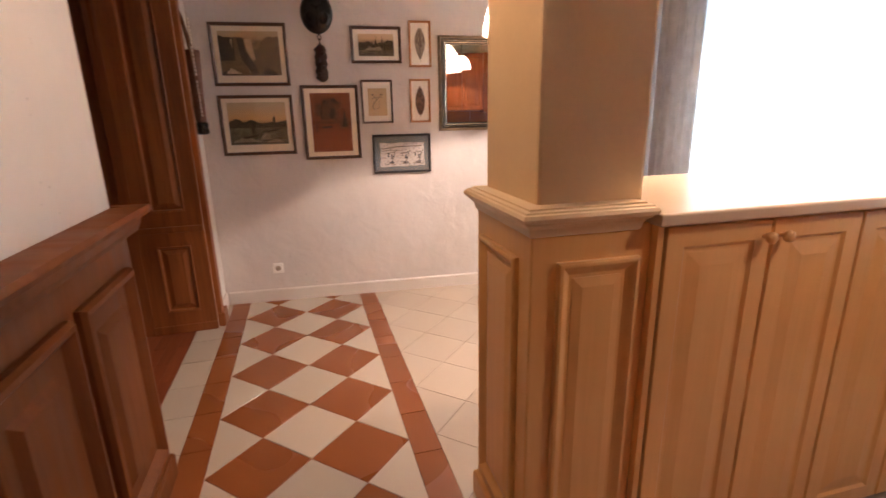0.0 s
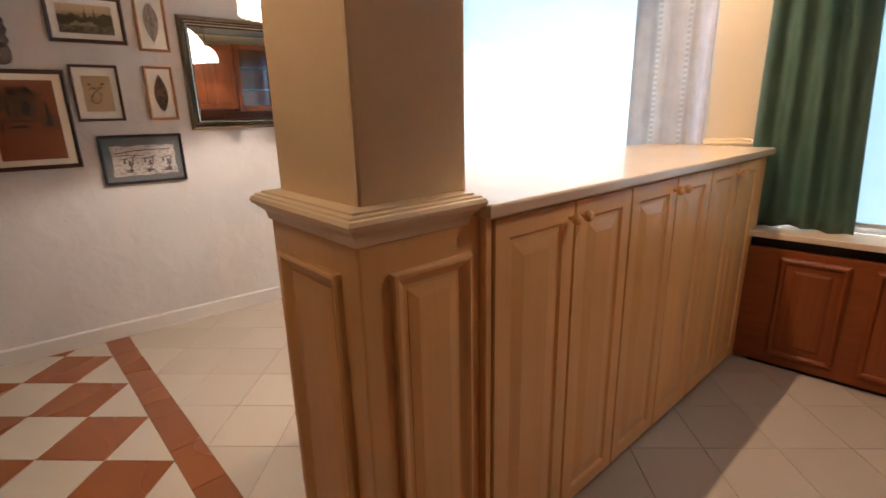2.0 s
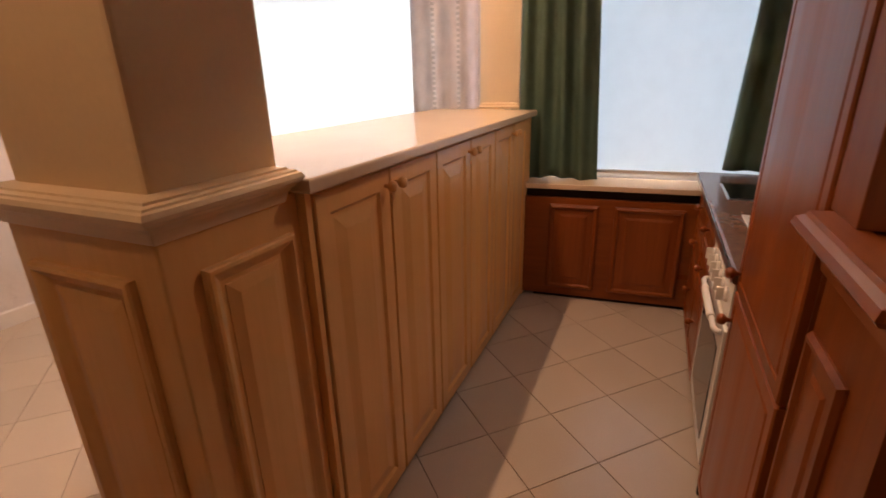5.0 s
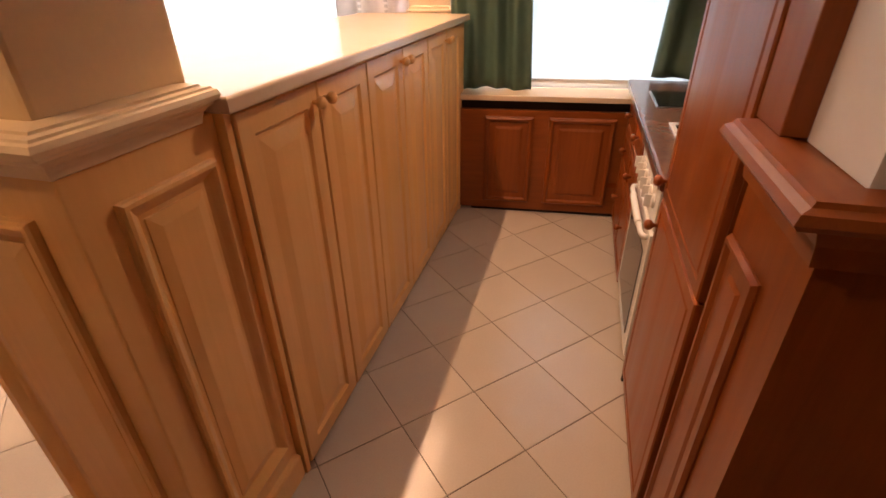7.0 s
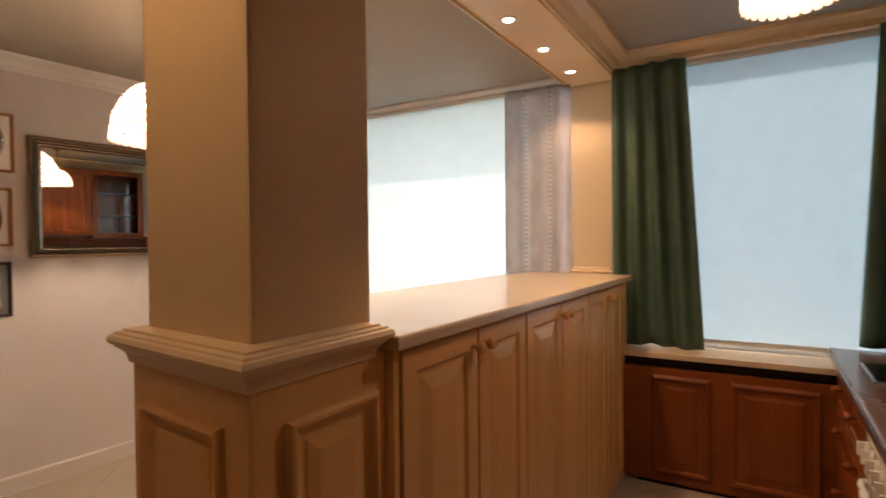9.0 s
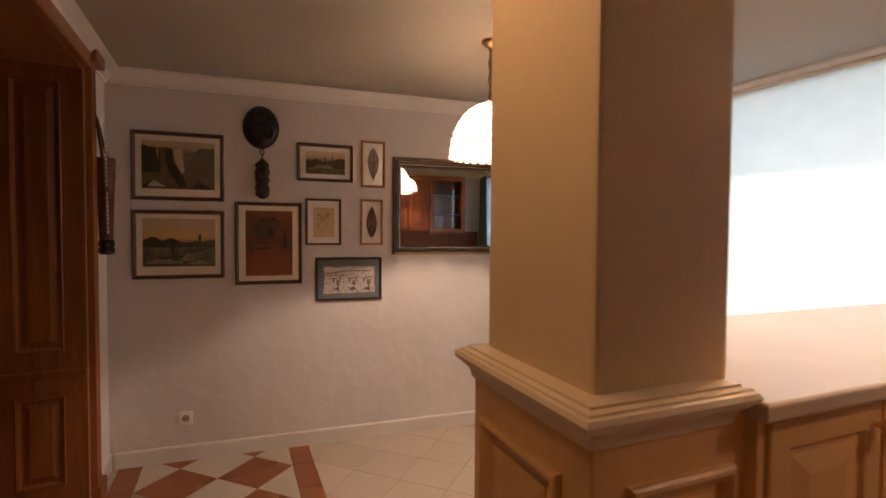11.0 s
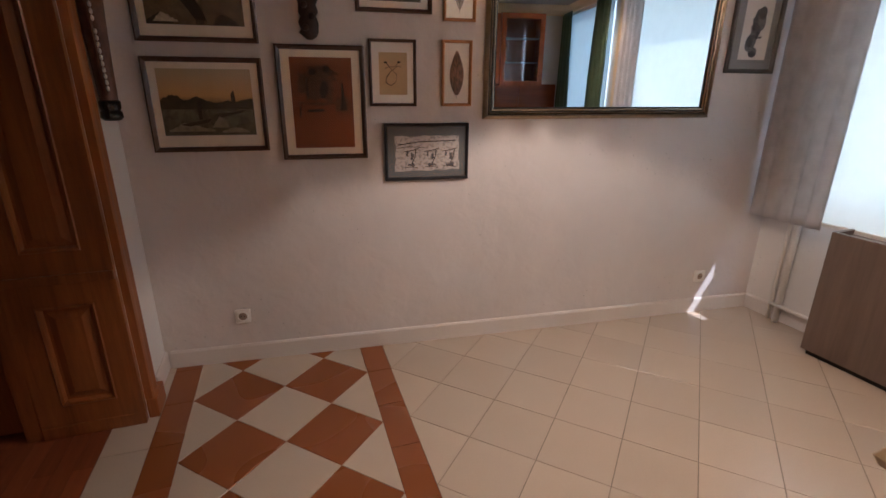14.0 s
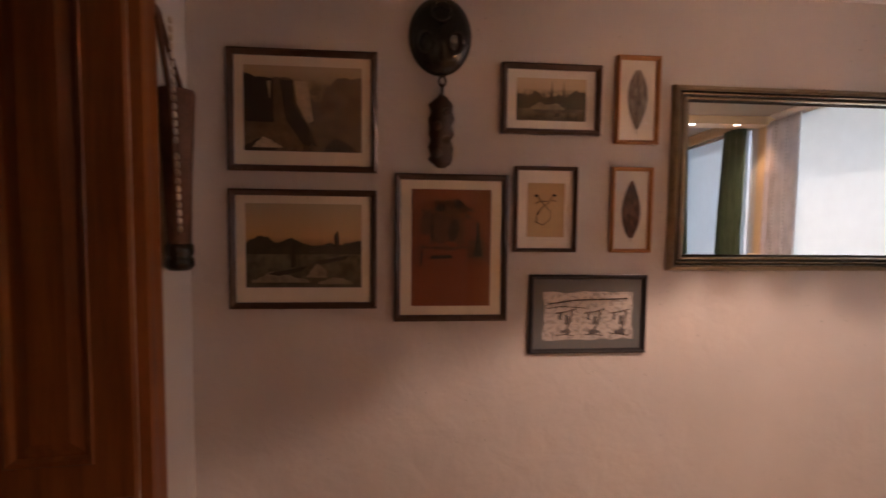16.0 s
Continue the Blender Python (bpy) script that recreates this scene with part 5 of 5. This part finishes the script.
picture("framed_relief_rubbing", 0.518, 0.968, 0.98, 1.275, 0.016, FRAME_BLACK, MAT_GREY, art_relief, "white relief rubbing on a slate grey mount in a black frame")
picture("framed_ink_drawing", 2.507, 2.841, 1.542, 2.017, 0.024, FRAME_GREY, MAT_HAZED, art_inks, "dark ink drawing on a grey mount in a grey frame")

mx0, mx1, mz0, mz1 = 1.045, 2.44, 1.292, 1.985
mir = thing("mirror", at(mx0, 3.879, mz0), "wide wall mirror in a stepped silver-gilt and black frame", "mirror")
mw, mh = mx1 - mx0, mz1 - mz0
part("frame", frame_ring(bmesh.new(), 0, mw, 0, mh, [(0, 0), (0, 0.014), (0.006, 0.026), (0.016, 0.032), (0.022, 0.026), (0.022, 0)]), GOLD, mir)
for inset, wide, high, mat, lab in ((0.022, 0.007, 0.020, DARK_LINE, "black line of the frame"), (0.029, 0.007, 0.025, SILVER, "bright silver bead"), (0.036, 0.008, 0.018, DARK_LINE, "black line of the frame"), (0.044, 0.010, 0.022, SILVER, "bright silver bead"), (0.054, 0.008, 0.014, DARK_LINE, "black inner line")):
    part("frame_bead", frame_ring(bmesh.new(), inset, mw - inset, inset, mh - inset, [(0, 0), (0, high - 0.003), (wide * 0.5, high), (wide, high - 0.003), (wide, 0)]), mat, mir, lab)
part("mirror_glass", boxed(0.06, mw - 0.06, -0.008, -0.004, 0.06, mh - 0.06), MIRROR, mir)

# carved plaque and ornament below it
bm = bmesh.new()
bmesh.ops.create_uvsphere(bm, u_segments=28, v_segments=16, radius=1.0)
for v in bm.verts:
    x, y, z = v.co
    v.co = Vector((x * 0.113, min(0.0, y) * 0.05, z * 0.138))
for f in bm.faces:
    f.smooth = True
plaque = thing("carved_plaque", at(0.176, 3.879, 2.122), "oval polished ebony wall plaque with carved ovals", "wall ornament")
part("shield", bm, EBONY, plaque)
for cx, cz, rx, rz in ((0.0, 0.07, 0.032, 0.034), (-0.052, -0.035, 0.026, 0.036), (0.052, -0.035, 0.026, 0.036)):
    b2 = bmesh.new()
    pts = [(cx + rx * math.cos(t), -0.055 + 0.018 * ((cx / 0.113) ** 2 + (cz / 0.138) ** 2), cz + rz * math.sin(t)) for t in (2 * math.pi * k / 20 for k in range(21))]
    tube(b2, pts, 0.006, 6)
    part("carved_oval", b2, EBONY, plaque)
part("nose_ridge", tube(bmesh.new(), [(0, -0.046, 0.03), (0, -0.060, 0.0), (0, -0.052, -0.09)], 0.008, 8), EBONY, plaque)
orn = thing("carved_hanging_ornament", at(0.184, 3.879, 1.66), "dark carved wooden ornament hanging below the plaque", "wall ornament")
bm = bmesh.new()
for k in range(2):
    z = 0.302 - 0.028 * k
    tube(bm, [(0.012 * math.cos(t) * (1 - k) , -0.02 + 0.012 * math.cos(t) * k, z + 0.018 * math.sin(t)) for t in (2 * math.pi * q / 10 for q in range(11))], 0.004, 6)
part("link", bm, CARVED, orn)
rnd = random.Random(5)
bm = bmesh.new()
prof = [(0.004, 0.265), (0.02, 0.25), (0.045, 0.225), (0.038, 0.20), (0.048, 0.175), (0.040, 0.15), (0.046, 0.12), (0.036, 0.10), (0.046, 0.075), (0.040, 0.045), (0.045, 0.03), (0.03, 0.012), (0.012, 0.0)]
lathe(bm, prof, seg=16)
for v in bm.verts:
    v.co.y = min(0.0, v.co.y * 0.75)
    v.co.x += 0.003 * math.sin(v.co.z * 160)
part("carved_body", bm, CARVED, orn)
for k in range(4):
    s = 1 if k % 2 else -1
    b2 = bmesh.new()
    bmesh.ops.create_icosphere(b2, subdivisions=2, radius=0.017, matrix=Matrix.Translation((0.016 * s, -0.028, 0.05 + 0.048 * k)))
    part("carved_boss", b2, CARVED, orn)

# leather quiver with cowrie strap on the west wall's return
q = thing("leather_quiver", WEST @ at(0.003, -0.105, 1.315), "worn brown leather quiver with a cowrie-studded strap, hung on the wall", "wall ornament")
bm = bmesh.new()
lathe(bm, [(0.032, 0.06), (0.034, 0.10), (0.038, 0.25), (0.045, 0.40), (0.052, 0.52), (0.050, 0.53), (0.03, 0.531)], (0.045, 0.135, 0), seg=16)
part("leather_body", bm, LEATHER, q)
bm = bmesh.new()
lathe(bm, [(0.030, 0.0), (0.042, 0.012), (0.040, 0.035), (0.034, 0.04), (0.040, 0.05), (0.040, 0.075), (0.033, 0.08)], (0.045, 0.135, 0), seg=14)
part("black_tassel", bm, EBONY, q, "black knotted foot")
strap = [(0.05, 0.175, 0.53), (0.03, 0.115, 0.66), (0.02, 0.085, 0.735), (0.02, 0.065, 0.74), (0.03, 0.05, 0.70), (0.045, 0.075, 0.53), (0.05, 0.085, 0.35), (0.05, 0.095, 0.10)]
part("strap", tube(bmesh.new(), strap, 0.008, 6), LEATHER, q, "dark leather strap")
for k in range(26):
    z = 0.70 - 0.023 * k
    if 0.345 < z < 0.37:
        continue
    y = 0.05 + (0.70 - z) * 0.075
    bm = bmesh.new()
    bmesh.ops.create_icosphere(bm, subdivisions=1, radius=0.0105, matrix=Matrix.Translation((0.062, y, z)) @ Matrix.Diagonal((0.6, 0.85, 1.1, 1)))
    part("cowrie", bm, COWRIE, q)


def outlet(m):
    o = thing("wall_outlet", m, "round-socket white plastic wall outlet", "outlet", "wall outlets")
    part("plate", boxed(-0.040, 0.040, -0.012, 0.0, -0.040, 0.040, 0.011), WHITE_PLASTIC, o)
    part("socket", lathe(bmesh.new(), [(0.023, -0.0125), (0.031, -0.0150), (0.028, -0.0185), (0.023, -0.0175), (0.022, -0.0128)], (0, 0, 0), "Y", 22), WHITE_PLASTIC, o)
    part("socket_well", lathe(bmesh.new(), [(0.0215, -0.012), (0.0215, -0.0135), (0.002, -0.0135)], (0, 0, 0), "Y", 18), SOCKET_WELL, o)
    for k in (-1, 1):
        part("pin_hole", lathe(bmesh.new(), [(0.003, -0.0134), (0.003, -0.0142), (0.0005, -0.0142)], (0.0085 * k, 0, 0), "Y", 8), DARK, o)
    return o


# White plastic darkened: the shade inside the well is put into it.
SOCKET_WELL = plain("shaded_socket_plastic", (0.36, 0.28, 0.22), 0.5, vary=0.05)
outlet(at(-0.275, 3.879, 0.27))
outlet(at(2.61, 3.879, 0.26))

# light switch and thermostat on the west wall above the wainscot
sw = thing("wall_switch", WEST @ at(0.001, -2.44, 1.36) @ pose(0, 0, 0, 0, 0, 90), "white plastic wall switch above the wainscot", "switch")
part("plate", boxed(-0.045, 0.045, -0.03, 0.0, -0.03, 0.06, 0.006), WHITE_PLASTIC, sw)
part("rocker", boxed(-0.03, 0.03, -0.036, -0.029, -0.015, 0.045, 0.003), WHITE_PLASTIC, sw)

# ---- dining window: heating pipe and radiator cover ----
pipe = thing("heating_pipe", EAST @ at(0, 0, 0), "white painted heating pipe in the corner", "pipe")
part("riser", tube(bmesh.new(), [(0.040, 1.64, 0.003), (0.040, 1.64, 0.9), (0.040, 1.64, DH - 0.12)], 0.019, 14), TRIM, pipe)
part("riser", tube(bmesh.new(), [(0.050, 1.695, 0.003), (0.050, 1.695, 0.9), (0.050, 1.695, DH - 0.12)], 0.012), TRIM, pipe)
part("branch", tube(bmesh.new(), [(0.030, 1.70, 0.12), (0.030, 1.5, 0.115), (0.030, 1.31, 0.112)], 0.011), TRIM, pipe)
RD = EAST @ at(-0.2, 0, 0) @ pose(0, 0, 0, 0, 0, -90)
chest = thing("radiator_cover", RD, "plain wooden radiator cover under the dining window, backlit shade in its grey-brown", "radiator cover")
part("front_board", boxed(-1.325, 0.25, 0.0, 0.02, 0.03, 0.735, 0.004), BACKLIT_WOOD, chest)
part("side_board", boxed(-1.323, -1.303, 0.021, 0.28, 0.03, 0.735, 0.003), BACKLIT_WOOD, chest)
part("side_board", boxed(0.228, 0.248, 0.021, 0.28, 0.03, 0.735, 0.003), BACKLIT_WOOD, chest)
part("top_board", boxed(-1.301, 0.226, 0.021, 0.28, 0.690, 0.710, 0.003), BACKLIT_WOOD, chest)
part("plinth", boxed(-1.30, 0.23, 0.022, 0.18, 0.0, 0.03), DARK, chest)


# ---- floor tiles, each a piece of the floor ----
def clip(poly, nx, ny, c):
    """Keeps the side nx * x + ny * y <= c of a convex outline."""
    res = []
    for k in range(len(poly)):
        p, q = poly[k], poly[(k + 1) % len(poly)]
        dp, dq = nx * p[0] + ny * p[1] - c, nx * q[0] + ny * q[1] - c
        if dp <= 0:
            res.append(p)
        if (dp < 0 < dq) or (dq < 0 < dp):
            f = dp / (dp - dq)
            res.append((p[0] + (q[0] - p[0]) * f, p[1] + (q[1] - p[1]) * f))
    return res


floor_ob = bpy.data.objects["floor"]
TH = radians(4.67)
CU, SU = math.cos(TH), math.sin(TH)
TILES = {}


def tile(poly, material):
    """One tile, drawn in the tile grid's own axes, cut to the room."""
    def uv(nx, ny, c):
        # a half plane of the room in the grid's axes
        return (nx * CU + ny * SU, -nx * SU + ny * CU, c - nx * -0.062 - ny * 3.57)
    for hp in ((0, 1, 3.878), (0, -1, 1.3), (1, 0.1548, 3.326 + 0.1548 * 1.99)):
        poly = clip(poly, *uv(*hp))
        if len(poly) < 3:
            return
    cx, cy = sum(p[0] for p in poly) / len(poly), sum(p[1] for p in poly) / len(poly)
    loc = [(round(x - cx, 4), round(y - cy, 4)) for x, y in poly]
    key = (tuple(loc), material.name)
    g = 0.0012
    if key not in TILES:
        bm = bmesh.new()

        def ring(inset, z):
            out = []
            for x, y in loc:
                d = math.hypot(x, y) or 1
                k = max(0.0, 1 - inset * 1.35 / d)
                out.append(bm.verts.new((x * k * PLAN, y * k * PLAN, z * PLAN)))
            return out
        r0, r1, r2 = ring(g, -0.0039), ring(g, -0.0012), ring(g + 0.0015, 0.0)
        for a, b in ((r0, r1), (r1, r2)):
            for i in range(len(a)):
                bm.faces.new((a[i], a[(i + 1) % len(a)], b[(i + 1) % len(a)], b[i]))
        bm.faces.new(r2)
        me = bpy.data.meshes.new("tile")
        bm.to_mesh(me)
        bm.free()
        me.materials.append(material)
        TILES[key] = me
    ob = new("tile", TILES[key])
    ob.parent = floor_ob
    ob.matrix_basis = FLOOR @ at(cx, cy, random.uniform(-0.0004, 0.0))


HD = 0.30 / math.sqrt(2)


def diamond(ci, cj):
    return [(ci * HD, (cj - 1) * HD), ((ci + 1) * HD, cj * HD), (ci * HD, (cj + 1) * HD), ((ci - 1) * HD, cj * HD)]


V_END = -24
for cj in range(V_END, 3):
    for ci in range(-3, 4):
        # corners of the chequer lie where ci + cj is even, so tile centres are odd
        if (ci + cj) % 2:
            poly = clip(clip(diamond(ci, cj), 1, 0, 2 * HD), -1, 0, 2 * HD)
            if len(poly) > 2:
                tile(poly, TILE_WHITE if cj % 2 else TILE_RED)
BW = 0.128
for k in range(-18, 3):
    for u0 in (-2 * HD - BW, 2 * HD):
        tile([(u0, 0.3 * k), (u0 + BW, 0.3 * k), (u0 + BW, 0.3 * k + 0.3), (u0, 0.3 * k + 0.3)], TILE_RED)
    tile([(-0.737, 0.3 * k), (-2 * HD - BW, 0.3 * k), (-2 * HD - BW, 0.3 * k + 0.3), (-0.737, 0.3 * k + 0.3)], TILE_WHITE)
for cj in range(V_END, 6):
    for ci in range(1, 20):
        if (ci + cj) % 2:
            poly = [(u + 0.615 * HD, v) for u, v in diamond(ci, cj)]
            poly = clip(poly, -1, 0, -(2 * HD + BW))
            if len(poly) > 2:
                tile(poly, TILE_WHITE)

# parquet strips of the side room
side_floor = bpy.data.objects["floor_side_room"]
strip = bmesh.new()
box(strip, 0.0006, 0.0694, 0.0006, 0.4494, -0.006, 0.0)
for v in strip.verts:
    v.co *= PLAN
me = bpy.data.meshes.new("parquet_strip")
strip.to_mesh(me)
strip.free()
me.materials.append(PARQUET)
for i in range(16):
    for j in range(6):
        ob = new("parquet_strip", me)
        ob.parent = side_floor
        ob.matrix_basis = FLOOR @ at(-0.737 - 0.07 * (i + 1), -2.6 + 0.45 * j + (0.225 if i % 2 else 0), 0)
